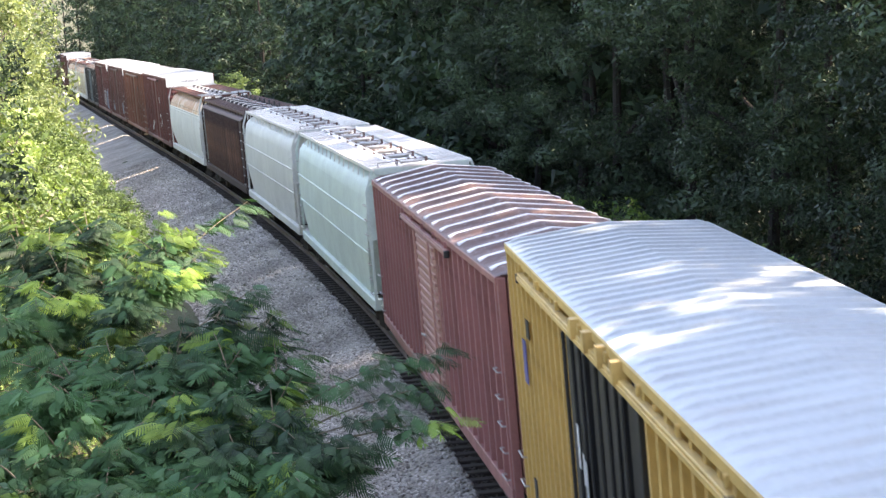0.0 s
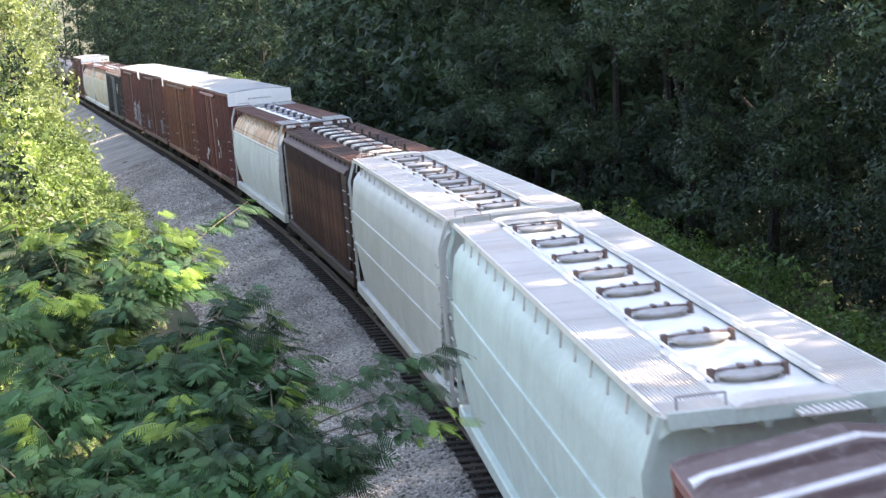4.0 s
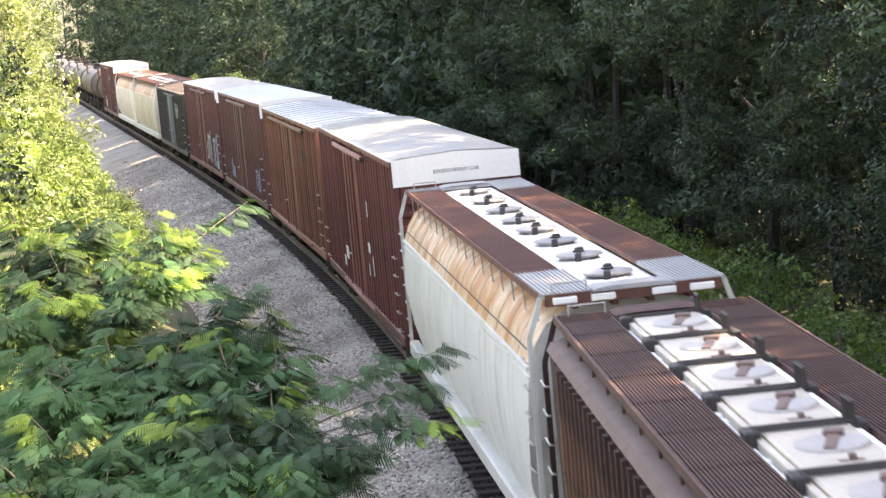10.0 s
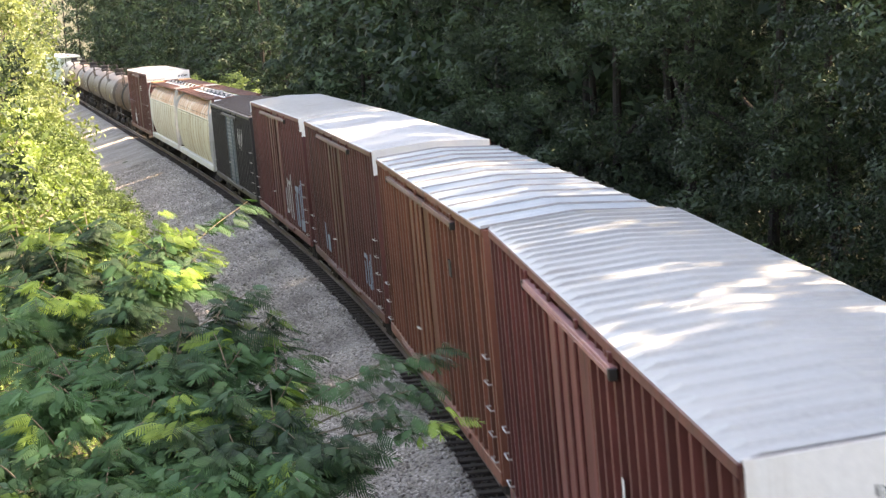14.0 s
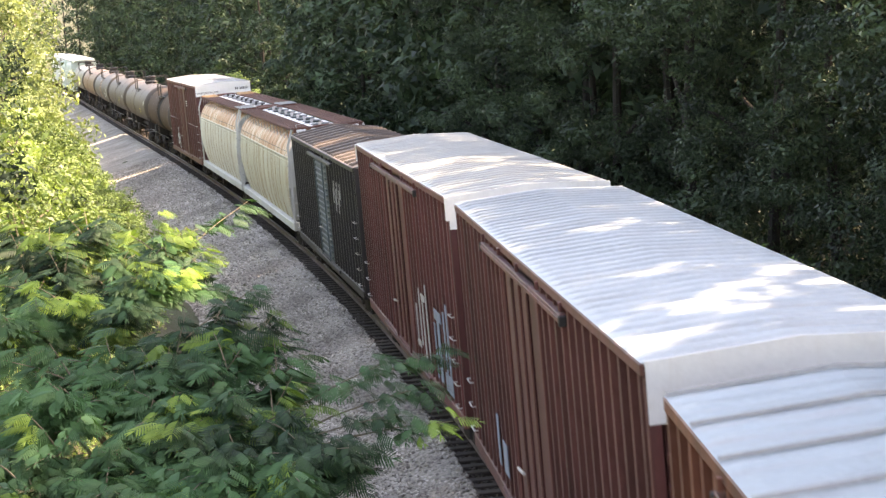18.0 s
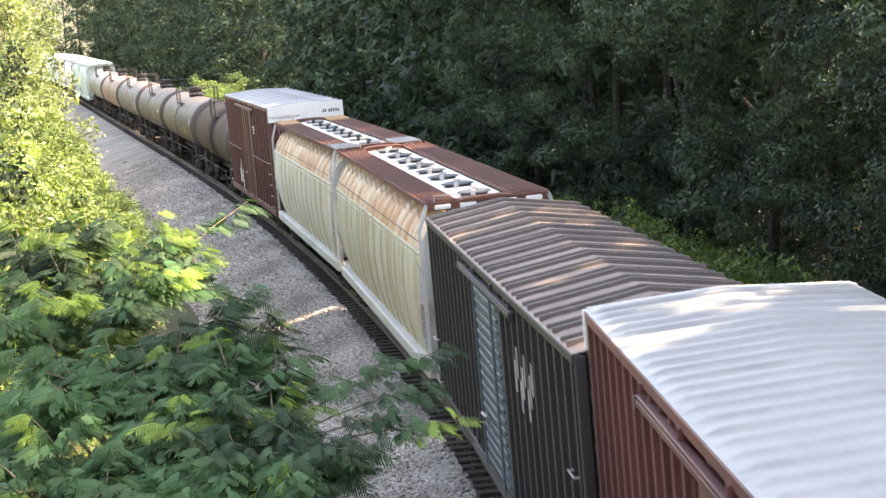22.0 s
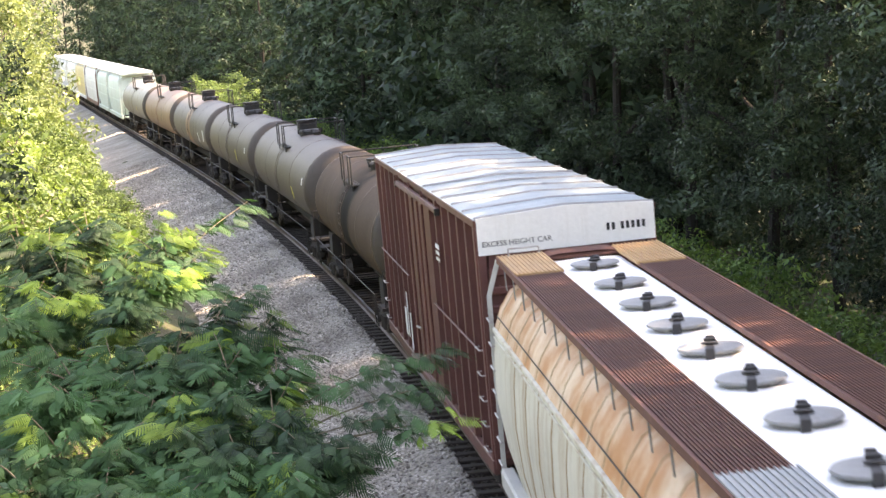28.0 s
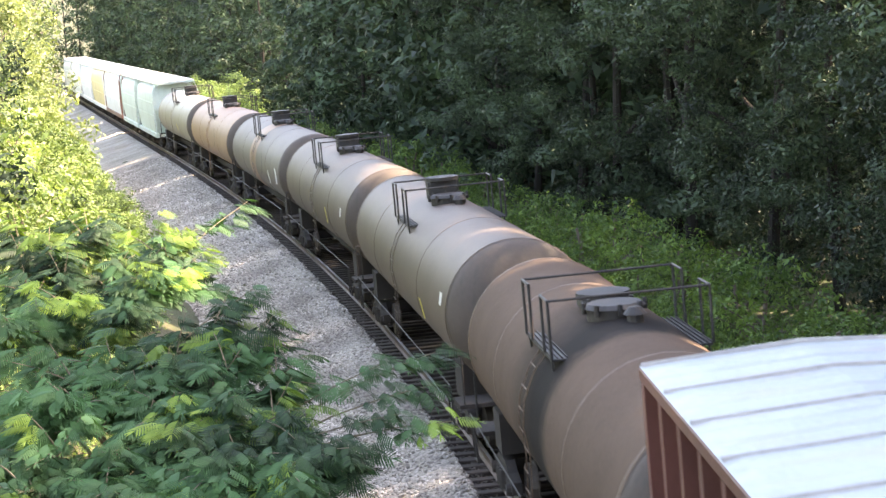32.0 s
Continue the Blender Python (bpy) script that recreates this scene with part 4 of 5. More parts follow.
    for sy in (-1, 1):
        part("cross_rail", rods(0.02, ((-1.12, sy * 1.15, top + 0.46), (1.12, sy * 1.15, top + 0.46))), M["iron"], e)
        part("end_platform", boxes((-1.4, 1.4, *sorted((sy * (L / 2 - 0.9), sy * (L / 2 - 0.05))), 0.98, 1.06)), M["under"], e)
        part("end_rail", rods(0.02, ((-1.3, sy * (L / 2 - 0.1), 1.05), (-1.3, sy * (L / 2 - 0.1), 2.0)), ((1.3, sy * (L / 2 - 0.1), 1.05), (1.3, sy * (L / 2 - 0.1), 2.0)), ((-1.3, sy * (L / 2 - 0.1), 2.0), (1.3, sy * (L / 2 - 0.1), 2.0))), M["iron"], e)
        part("saddle", boxes((-1.15, 1.15, *sorted((sy * (hb - 1.5), sy * (hb - 0.7))), 0.9, 1.6)), M["under"], e)
    part("center_sill", boxes((-0.3, 0.3, -L / 2 + 0.05, L / 2 - 0.05, 0.75, 1.0)), M["under"], e)
    part("outlet", disc(bmesh.new(), (0, 0, 1.3), (0, 0, -1), 0.16, 0.75, 10), M["under"], e)
    # marks on the flank
    for y, z, ln, h, mat_ in placards:
        bm = bmesh.new()
        x = -math.sqrt(R * R - (z - axis) ** 2) - 0.012
        dx = (z - axis) / R * h * 0.5
        vs = [bm.verts.new(p) for p in ((x + dx * 0.9, y - ln / 2, z + h / 2), (x - dx * 0.9, y - ln / 2, z - h / 2), (x - dx * 0.9, y + ln / 2, z - h / 2), (x + dx * 0.9, y + ln / 2, z + h / 2))]
        bm.faces.new(vs)
        part("stencil_mark", bm, mat_, e)
    running_gear(e, L, 1.75)
    return e, L


# ---- the cars in their order ----
CARS = []


def ribbed_plate(e, bm, material, label):
    """A length of newer grating laid over the walkway."""
    xs, ys = [v.co.x for v in bm.verts], [v.co.y for v in bm.verts]
    p = part("walkway_plate", bm, material, e, label)
    bar = once(("plate_bar", round(max(ys) - min(ys), 2), material.name), lambda: boxes((-0.009, 0.009, 0, max(ys) - min(ys), 4.56, 4.582)), material)
    for i in range(12):
        hold("grating_bar", bar, p, "", Matrix.Translation((min(xs) + (i + 0.5) * (max(xs) - min(xs)) / 12, min(ys), 0)))


def couple(e, front, rear, inset=2.1):
    CARS.append((e, (front + rear) / 2, (rear - front) / 2 - inset))
    return e


e, L, w, he = boxcar(-21.5, -4.9, 5.1, "yellow boxcar with black doors and a bare metal roof", M["yellow"], M["zinc"], "wave", 0.42, True, M["black_door"], door_at=0.2, door_wide=4.6, door_kind="double", track_len=12.6, post_pitch=0.5, post_w=0.09)
couple(e, -21.5, -4.9)
# white lettering bars on the black doors and small plates by the end
for yy, zz, ln, h in ((1.75, 3.55, 0.09, 0.50), (1.45, 3.35, 0.07, 0.36), (1.30, 3.2, 0.07, 0.55), (-0.6, 3.3, 0.08, 0.45), (-0.9, 3.1, 0.09, 0.7), (-1.2, 2.9, 0.07, 0.5)):
    each("stencil_mark", [(-w - 0.10, -w - 0.088, yy - ln / 2, yy + ln / 2, zz - h / 2, zz + h / 2)], M["mark"], e, "unreadable white stencil marks")
part("placard", boxes((-w - 0.075, -w - 0.06, L / 2 - 1.75, L / 2 - 1.45, 3.35, 3.95)), M["blue"], e, "blue placard")
part("placard", boxes((-w - 0.075, -w - 0.06, L / 2 - 2.3, L / 2 - 2.0, 4.05, 4.30)), M["iron"], e, "dark plate")
part("placard", boxes((-w - 0.075, -w - 0.06, L / 2 - 1.7, L / 2 - 1.45, 1.5, 2.0)), M["iron"], e, "dark plate")
for i in range(4):
    part("track_bracket", boxes((-w - 0.16, -w + 0.02, 1.2 - i * 0.9, 1.35 - i * 0.9, he - 0.24, he - 0.02)), M["yellow"], e)

e, L, w, he = boxcar(-3.4, 15.6, 4.42, "faded red boxcar with a peeling ribbed roof", M["pink"], M["pink_roof"], "wave", 1.16, True, M["pink_door"], door_at=-0.6, door_wide=2.9, door_kind="ribbed", track_len=7.0, post_pitch=0.66, seam_mat=M["pink_rib"], peak=0.22, rib=0.08)
couple(e, -3.4, 15.6)

e, L = hopper(17.1, 34.9, "pale mint covered hopper with a clean walkway roof", "smooth", M["mint"], M["mint"], M["white"], M["ash_walk"], M["hatch_pale"], M["mint"])
couple(e, 17.1, 34.9, 1.6)
e, L = hopper(35.95, 52.9, "chalky grey covered hopper with rusty hatch clamps", "smooth", M["ash"], M["ash"], M["ash"], M["ash_walk"], M["hatch_pale"], M["ash"])
couple(e, 35.95, 52.9, 1.6)
e, L = hopper(53.5, 71.05, "rusty brown ribbed covered hopper with stained trough lids", "ribbed", M["umber"], M["umber_top"], M["white"], M["umber_walk"], M["trough"], M["umber"])
couple(e, 53.5, 71.05, 1.6)
e, L = hopper(72.2, 89.4, "grey-white covered hopper with rust-bloomed shoulders", "flow", M["bone"], M["shoulder"], M["white"], M["rust_walk"], M["hatch"], M["ash"], end_walk=M["galv_walk"], weld_mat=M["bone"], welds=8)
couple(e, 72.2, 89.4, 1.6)
for sx in (-1, 1):
    ribbed_plate(e, boxes((*sorted((sx * 0.54, sx * 1.29)), -L / 2 + 0.0, -L / 2 + 2.2, 4.525, 4.562)), M["galv_walk"], "newer zinc grating")
ribbed_plate(e, boxes((0.54, 1.29, L / 2 - 2.0, L / 2, 4.525, 4.562)), M["galv_walk"], "newer zinc grating")


def tall_words(e, L, he, gap, text_x, bars_x, size, bars=7):
    at = Matrix.Translation((text_x, -L / 2 - 0.040, he - gap)) @ Matrix.Rotation(math.pi / 2, 4, "X")
    words("EXCESS HEIGHT CAR", size, M["letter"], e, at, "black stencilled lettering")
    if bars_x is not None:
        for i in range(bars):
            x = bars_x + i * 0.088 + (0.06 if i > 1 else 0.0)
            each("stencil_mark", [(x, x + 0.05, -L / 2 - 0.043, -L / 2 - 0.037, he - 0.36, he - 0.24)], M["letter"], e, "black stencilled mark")


e, L, w, he = boxcar(90.3, 106.4, 5.12, "dark red tall boxcar with a white end top", M["crimson"], M["zinc_worn"], "wave", 0.56, True, M["crimson"], door_at=0.4, door_wide=3.0, track_len=6.6, post_pitch=0.5, white_end=M["white"], track_mat=M["pink"], post_w=0.10, peak=0.09)
couple(e, 90.3, 106.4)
tall_words(e, L, he, 0.33, 0.0, None, 0.112)
each("stencil_mark", [(0.55 + i * 0.10, 0.61 + i * 0.10, -L / 2 - 0.07, -L / 2 - 0.055, he - 0.80, he - 0.69) for i in range(8)], M["mark"], e, "white stencilled mark")
side_bars(e, M["mark"], ((-2.9, 3.6, 0.10, 0.4), (-2.7, 2.6, 0.35, 0.25), (-3.3, 2.2, 0.08, 0.5), (-2.4, 2.0, 0.1, 0.3), (2.6, 1.9, 0.5, 0.35), (3.3, 1.6, 0.35, 0.3)))
e, L, w, he = boxcar(107.4, 123.7, 5.02, "orange-brown boxcar with a seamed metal roof", M["sienna"], M["zinc_bright"], "seam", 1.28, True, M["sienna"], door_at=0.3, door_wide=3.1, track_len=10.5, post_pitch=0.55, seam_mat=M["seam"], peak=0.10)
couple(e, 107.4, 123.7)
part("placard", boxes((-w - 0.075, -w - 0.06, -4.2, -3.9, 3.75, 4.05)), M["iron"], e, "dark plate")
e, L, w, he = boxcar(124.85, 141.0, 5.12, "dark brown tall boxcar with a cream end top", M["cocoa"], M["zinc"], "wave", 0.40, True, M["cocoa"], door_at=0.2, door_wide=3.0, track_len=7.6, post_pitch=0.5, white_end=M["white"], post_w=0.10, peak=0.09)
couple(e, 124.85, 141.0)
each("spray_stroke", [(-w - 0.072, -w - 0.058, a, a + b, c, c + d) for a, b, c, d in ((-6.3, 0.10, 1.5, 0.9), (-6.05, 0.30, 1.45, 0.12), (-6.0, 0.08, 1.5, 0.7), (-5.6, 0.12, 1.5, 0.8), (-5.4, 0.35, 2.2, 0.12), (-5.1, 0.10, 1.5, 0.6), (3.2, 0.5, 1.4, 0.5), (4.1, 0.2, 1.4, 0.8))], M["tag_blue"], e, "faded sprayed strokes")
e, L, w, he = boxcar(142.3, 158.3, 5.12, "brown tall boxcar with sprayed paint and a pale roof", M["maroon"], M["zinc_worn"], "wave", 0.42, True, M["maroon"], door_at=0.2, door_wide=3.0, track_len=8.0, post_pitch=0.5, white_end=M["white"], post_w=0.10, peak=0.09, flash=True)
couple(e, 142.3, 158.3)
each("spray_stroke", [(-w - 0.072, -w - 0.058, a, a + b, c, c + d) for a, b, c, d in ((-6.9, 0.9, 1.25, 0.35), (-6.8, 0.16, 1.3, 1.7), (-6.35, 0.14, 1.3, 1.5), (-5.9, 0.9, 2.5, 0.2), (-5.6, 0.3, 1.3, 1.3), (-5.0, 0.14, 1.3, 1.1))], M["tag_blue"], e, "pale blue sprayed strokes")
each("spray_stroke", [(-w - 0.072, -w - 0.058, a, a + b, c, c + d) for a, b, c, d in ((-3.9, 0.12, 1.4, 1.6), (-3.6, 0.5, 2.6, 0.14), (-3.3, 0.12, 1.4, 1.3), (-2.8, 0.1, 1.6, 1.2), (-2.5, 0.5, 1.5, 0.14), (-2.2, 0.1, 1.5, 0.9))], M["tag_white"], e, "white sprayed strokes")
e, L, w, he = boxcar(159.6, 175.8, 4.42, "sooty black boxcar with a rusty ribbed roof", M["soot"], M["soot_roof"], "wave", 1.0, True, M["slate_door"], door_at=-0.3, door_wide=2.7, door_kind="ribbed", track_len=6.0, post_pitch=0.6, seam_mat=M["soot_rib"], peak=0.22, rib=0.045)
couple(e, 159.6, 175.8)
side_bars(e, M["tag_white"], tuple((-3.2 - i * 0.22, 3.3 + 0.25 * math.sin(i * 2.1), 0.07, 0.45) for i in range(8)))
e, L = hopper(177.3, 194.8, "yellow-grey covered hopper streaked with rust", "flow", M["celery"], M["shoulder"], M["white"], M["rust_walk"], M["hatch_dark"], M["ash"])
couple(e, 177.3, 194.8, 1.6)
e, L = hopper(195.5, 212.5, "cream covered hopper with mixed grating colours", "flow", M["cream"], M["shoulder"], M["white"], M["rust_walk"], M["hatch"], M["ash"])
couple(e, 195.5, 212.5, 1.6)
for sx in (-1, 1):
    ribbed_plate(e, boxes((*sorted((sx * 0.54, sx * 1.29)), L / 2 - 2.2, L / 2, 4.525, 4.562)), M["tan_walk"], "tan painted grating")
    ribbed_plate(e, boxes((*sorted((sx * 0.54, sx * 1.29)), -L / 2, -L / 2 + 1.9, 4.525, 4.562)), M["galv_walk"], "newer zinc grating")
e, L, w, he = boxcar(213.4, 229.2, 5.07, "oxide red tall boxcar with a white end and seamed roof", M["oxide"], M["zinc_bright"], "seam", 1.36, True, M["oxide"], door_at=-0.2, door_wide=3.2, track_len=6.5, post_pitch=0.92, white_end=M["white"], seam_mat=M["seam"], peak=0.08, post_w=0.16)
couple(e, 213.4, 229.2)
tall_words(e, L, he, 0.43, -0.82, 0.66, 0.122)
side_bars(e, M["mark"], ((-2.9, 4.1, 0.5, 0.08), (-2.9, 3.98, 0.45, 0.06), (-2.9, 3.86, 0.5, 0.06), (3.4, 1.9, 0.12, 1.0), (3.8, 1.7, 0.3, 0.6), (2.9, 1.6, 0.2, 0.8)))
for sx in (-1,):
    part("side_rail", rods(0.02, ((sx * (w + 0.09), -L / 2 + 0.3, 2.9), (sx * (w + 0.09), -2.0, 2.9)), ((sx * (w + 0.09), 2.2, 2.9), (sx * (w + 0.09), L / 2 - 0.3, 2.9))), M["maroon"], e)

for f, r, label, mat_, stain, pl in (
        (231.3, 246.3, "brown-grey tank car with a dark spill band", M["tank_brown"], M["tank_spill"], ()),
        (247.9, 265.7, "dull grey tank car with yellow flank marks", M["tank_grey"], None, ((-4.5, 2.3, 0.22, 0.45, M["mark_yellow"]), (-7.4, 2.9, 0.3, 0.25, M["mark"]))),
        (266.6, 284.3, "grey tank car with a black valve box", M["tank_grey"], None, ((-3.4, 2.4, 0.2, 0.5, M["mark_yellow"]), (-6.9, 2.8, 0.25, 0.25, M["mark"]))),
        (285.2, 303.7, "blue-grey tank car rusted along its top", M["tank_blue"], M["tank_rust"], ((-5.0, 2.3, 0.3, 0.5, M["mark"]), (-7.5, 2.5, 0.4, 0.6, M["mark"]), (-3.0, 2.7, 0.1, 0.9, M["iron"]))),
        (304.7, 323.1, "rusty pink tank car with bare patches", M["tank_rust"], None, ((-3.2, 2.7, 0.12, 0.9, M["iron"]),)),
        (324.1, 343.0, "pale grey tank car with a light dome", M["tank_pale"], None, ((-3.0, 2.3, 0.2, 0.4, M["mark_yellow"]),))):
    e, L = tank_car(f, r, label, mat_, M["tank_head"], stain, placards=pl)
    couple(e, f, r, 1.75)

for f, r, label, side, fr, es in (
        (344.4, 357.9, "pale green short covered hopper", M["mint"], M["mint"], None), (358.9, 372.3, "pale green short covered hopper", M["mint"], M["mint"], None),
        (374.0, 392.0, "white covered hopper with a rusty end", M["chalk"], M["rust_end"], M["rust_end"]), (393.0, 411.0, "pale yellow covered hopper", M["sand"], M["chalk"], None),
        (412.0, 430.0, "white covered hopper at the train's end", M["chalk"], M["chalk"], None), (431.0, 449.0, "white covered hopper at the train's end", M["chalk"], M["ash"], None),
        (450.0, 468.0, "grey covered hopper at the train's end", M["ash"], M["ash"], None)):
    e, L = hopper(f, r, label, "smooth", side, side, M["chalk"], M["chalk"], M["ash"], fr, hatches=6 if r - f < 15 else 8, end_sheet=es)
    couple(e, f, r, 1.6)

# ---- ground, ballast and rails ----
EARTH, _nt, _b = shade("earth", 0.95)
_v = coords(_nt)
_n1, _n2 = noise_of(_nt, _v, 0.5, 6.0, 0.65), noise_of(_nt, _v, 6.0, 6.0, 0.7)
_c = mix(_nt, ramp(_nt, _n1, 0.35, 0.65), (0.045, 0.060, 0.022), (0.085, 0.070, 0.045))
_c = mix(_nt, ramp(_nt, _n2, 0.4, 0.8), _c, (0.035, 0.045, 0.018))
_nt.links.new(_c, _b.inputs["Base Color"])
bump(_nt, _b, _n2, 0.8, 0.08)
BALLAST = gravel("ballast", (0.63, 0.565, 0.49), (0.27, 0.238, 0.20), 17.0)
# bed colour darkened for oil and for the train's shadow on it
OILED_SHADED = gravel("oiled_shaded_ballast", (0.115, 0.095, 0.082), (0.035, 0.028, 0.025), 17.0)
STONE = stone_mat("ballast_stone", (0.82, 0.74, 0.66), (0.17, 0.148, 0.128))
# stones of the same strip, oil and train shadow in one tone
DARK_STONE = stone_mat("oiled_shaded_stone", (0.16, 0.135, 0.12), (0.04, 0.034, 0.03))
TIE = paint("creosoted_tie", (0.046, 0.036, 0.031), dirt=(0.030, 0.024, 0.022), amount=0.7, rough=0.9)
RAIL = paint("rail_steel", (0.14, 0.095, 0.075), dirt=(0.07, 0.04, 0.03), amount=0.5, rough=0.55, metal=0.3)
RAIL_TOP = paint("rail_head", (0.55, 0.55, 0.56), dirt=(0.35, 0.32, 0.3), amount=0.3, rough=0.25, metal=0.9)


def smooth01(x):
    x = min(1.0, max(0.0, x))
    return x * x * (3 - 2 * x)


def land(s, l):
    """Height of the ground beside the track."""
    if abs(l) <= 1.75:
        return -0.24
    if l < 0:
        d = -l - 1.75
        z = -0.24 - min(d, 3.6) * 0.30
        near = 1 - smooth01((s + 36.0) / 22.0)
        z = max(z, -1.32) + max(0.0, -l - 5.6) * (0.42 + 0.1 * math.sin(s * 0.07))
        if near > 0:
            z = z * (1 - near) + near * min(4.6, -0.24 + max(0.0, d - 0.5) * 2.3)
        return min(z, 5.0)
    d = l - 1.75
    return -0.24 - min(d, 2.2) * 0.28 + max(0.0, l - 6.5) * 0.06


S_ROWS = [-700, -400, -200, -120, -80] + list(np.arange(-60, 180, 3.0)) + [190, 210, 240, 280, 340, 420, 520, 640, 790]
L_ROWS = [-900, -400, -150, -70, -40, -25, -18, -14, -11, -9, -7.5, -6.5, -5.6, -5.0, -4.2, -3.4, -2.6, -1.75, -0.6, 0.6, 1.75, 2.6, 3.95, 5.2, 6.5, 8.5, 11, 15, 22, 40, 80, 200, 500, 1200]
_rows = []
for s in S_ROWS:
    row = []
    for l in L_ROWS:
        p = track(float(s), float(l))
        z = land(s, l)
        if abs(l) > 2.6:
            z += 0.16 * noise.noise(Vector((p.x * 0.22, p.y * 0.22, 3.0))) + (0.9 * noise.noise(Vector((p.x * 0.03, p.y * 0.03, 9.0))) if abs(l) > 12 else 0.0)
        row.append((p.x, p.y, z - 0.05))
    _rows.append(row)
tagged(link_bm("ground", loft(bmesh.new(), _rows), EARTH, smooth=True), "weedy brown earth of the railway cutting", "ground", kind="structure")

line = tagged(new("railway_track"), "single railway track on grey ballast in a curve", "railway track", kind="structure")


def strip(name, edges, s0, s1, step, material, label):
    rows = [[track(float(s), l, land(float(s), l) + dz + 0.03 * noise.noise(Vector((s * 0.9, l * 1.7, 5.0)))) for l, dz in edges] for s in np.arange(s0, s1 + step, step)]
    return part(name, loft(bmesh.new(), rows, close_ends=False), material, line, label, smooth=True)


strip("ballast_shoulder", [(-5.55, -0.09), (-5.2, 0.02), (-4.6, 0.03), (-4.0, 0.03), (-3.4, 0.03), (-2.8, 0.03), (-2.2, 0.03), (-1.75, 0.05), (-1.32, 0.03)], -13, 300, 0.75, BALLAST, "pale grey crushed stone shoulder")
strip("ballast_shoulder", [(-2.25, -0.06), (-1.75, 0.05), (-1.32, 0.03)], -240, -13, 1.5, BALLAST, "pale grey crushed stone shoulder")
strip("ballast_bed", [(-1.32, 0.03), (-1.2, -0.04), (-0.9, -0.06), (-0.3, -0.03), (0.3, -0.03), (0.9, -0.06), (1.2, -0.05), (1.36, 0.02)], -240, 420, 1.0, OILED_SHADED, "oiled stone between the ties, darkened for train shadow")
strip("ballast_shoulder", [(1.38, 0.02), (1.75, 0.04), (2.4, 0.03), (3.2, 0.02), (4.0, -0.08)], -240, 300, 1.5, BALLAST, "pale grey crushed stone shoulder")


def canted(s, l, z):
    return track(s, l * math.cos(CANT) - z * math.sin(CANT), l * math.sin(CANT) + z * math.cos(CANT))


for side in (-0.76, 0.76):
    ss = np.arange(-240, 430, 2.0)
    foot = [(-0.07, -0.175), (-0.07, -0.16), (-0.012, -0.14), (-0.012, -0.045), (-0.036, -0.035), (-0.036, -0.004), (0.036, -0.004), (0.036, -0.035), (0.012, -0.045), (0.012, -0.14), (0.07, -0.16), (0.07, -0.175)]
    r = part("rail", loft(bmesh.new(), [[canted(float(s), side + x, z) for x, z in foot] for s in ss], ring=True), RAIL, line, "rusty steel rail")
    part("rail_head", loft(bmesh.new(), [[canted(float(s), side + x, z) for x, z in ((-0.03, -0.003), (-0.03, 0.0), (0.03, 0.0), (0.03, -0.003))] for s in ss], ring=True), RAIL_TOP, r, "polished top of the rail")


def stones(s0, s1, l0, l1, count, size, seed, lift=0.0):
    """Many angular stones, as arrays."""
    rg = np.random.default_rng(seed)
    s, l = rg.uniform(s0, s1, count), rg.uniform(l0, l1, count)
    base = np.array([tuple(track(float(a), float(b), land(float(a), float(b)) + lift)) for a, b in zip(s, l)])
    oct_ = np.array([(1, 0, 0), (-1, 0, 0), (0, 1, 0), (0, -1, 0), (0, 0, 1), (0, 0, -1)], dtype=float)
    tri = np.array([(0, 2, 4), (2, 1, 4), (1, 3, 4), (3, 0, 4), (2, 0, 5), (1, 2, 5), (3, 1, 5), (0, 3, 5)])
    sz = size * rg.uniform(0.6, 1.4, (count, 1, 1))
    pts = oct_[None] * rg.uniform(0.55, 1.1, (count, 6, 1)) + rg.normal(0, 0.16, (count, 6, 3))
    a = rg.uniform(0, 2 * np.pi, count)
    ca, sa = np.cos(a)[:, None], np.sin(a)[:, None]
    x, y = pts[:, :, 0] * ca - pts[:, :, 1] * sa, pts[:, :, 0] * sa + pts[:, :, 1] * ca
    pts = np.stack([x, y, pts[:, :, 2] * 0.7], axis=2) * sz
    v = (pts + base[:, None, :] + rg.uniform(0, 0.02, (count, 1, 1))).reshape(-1, 3)
    f = (tri[None] + 6 * np.arange(count)[:, None, None]).reshape(-1, 3)
    return v, f


v, f = stones(2, 34, -4.6, -1.30, 15500, 0.048, 21, 0.035)
tagged(hold("ballast_stones", mesh_np("ballast_stones", v, f, STONE)), "loose pale grey angular ballast stones", "gravel", kind="stuff")
v, f = stones(34, 100, -5.3, -1.30, 17000, 0.058, 22, 0.035)
tagged(hold("ballast_stones", mesh_np("ballast_stones", v, f, STONE)), "loose pale grey angular ballast stones", "gravel", kind="stuff")
v, f = stones(2, 60, -1.35, -0.80, 4200, 0.040, 23, -0.02)
tagged(hold("ballast_stones", mesh_np("ballast_stones", v, f, DARK_STONE)), "oily stones along the tie ends, darkened for shadow", "gravel", kind="stuff")

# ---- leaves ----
# woodland greens lowered so the wood's shaded face reads dark
LEAF_SHADED = leafy("shaded_woodland_leaf", (0.010, 0.024, 0.0145), (0.037, 0.062, 0.034), 0.30, 0.52, 0.30)
LEAF_FAR = leafy("shade_toned_leaf", (0.010, 0.024, 0.015), (0.038, 0.064, 0.038), 0.28, 0.60, 0.22)
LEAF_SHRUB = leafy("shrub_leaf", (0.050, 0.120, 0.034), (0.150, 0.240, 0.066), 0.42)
# dark end of the bank green paints in the bushes' shady depth
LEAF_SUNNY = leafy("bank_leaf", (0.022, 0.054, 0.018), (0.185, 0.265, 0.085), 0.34)
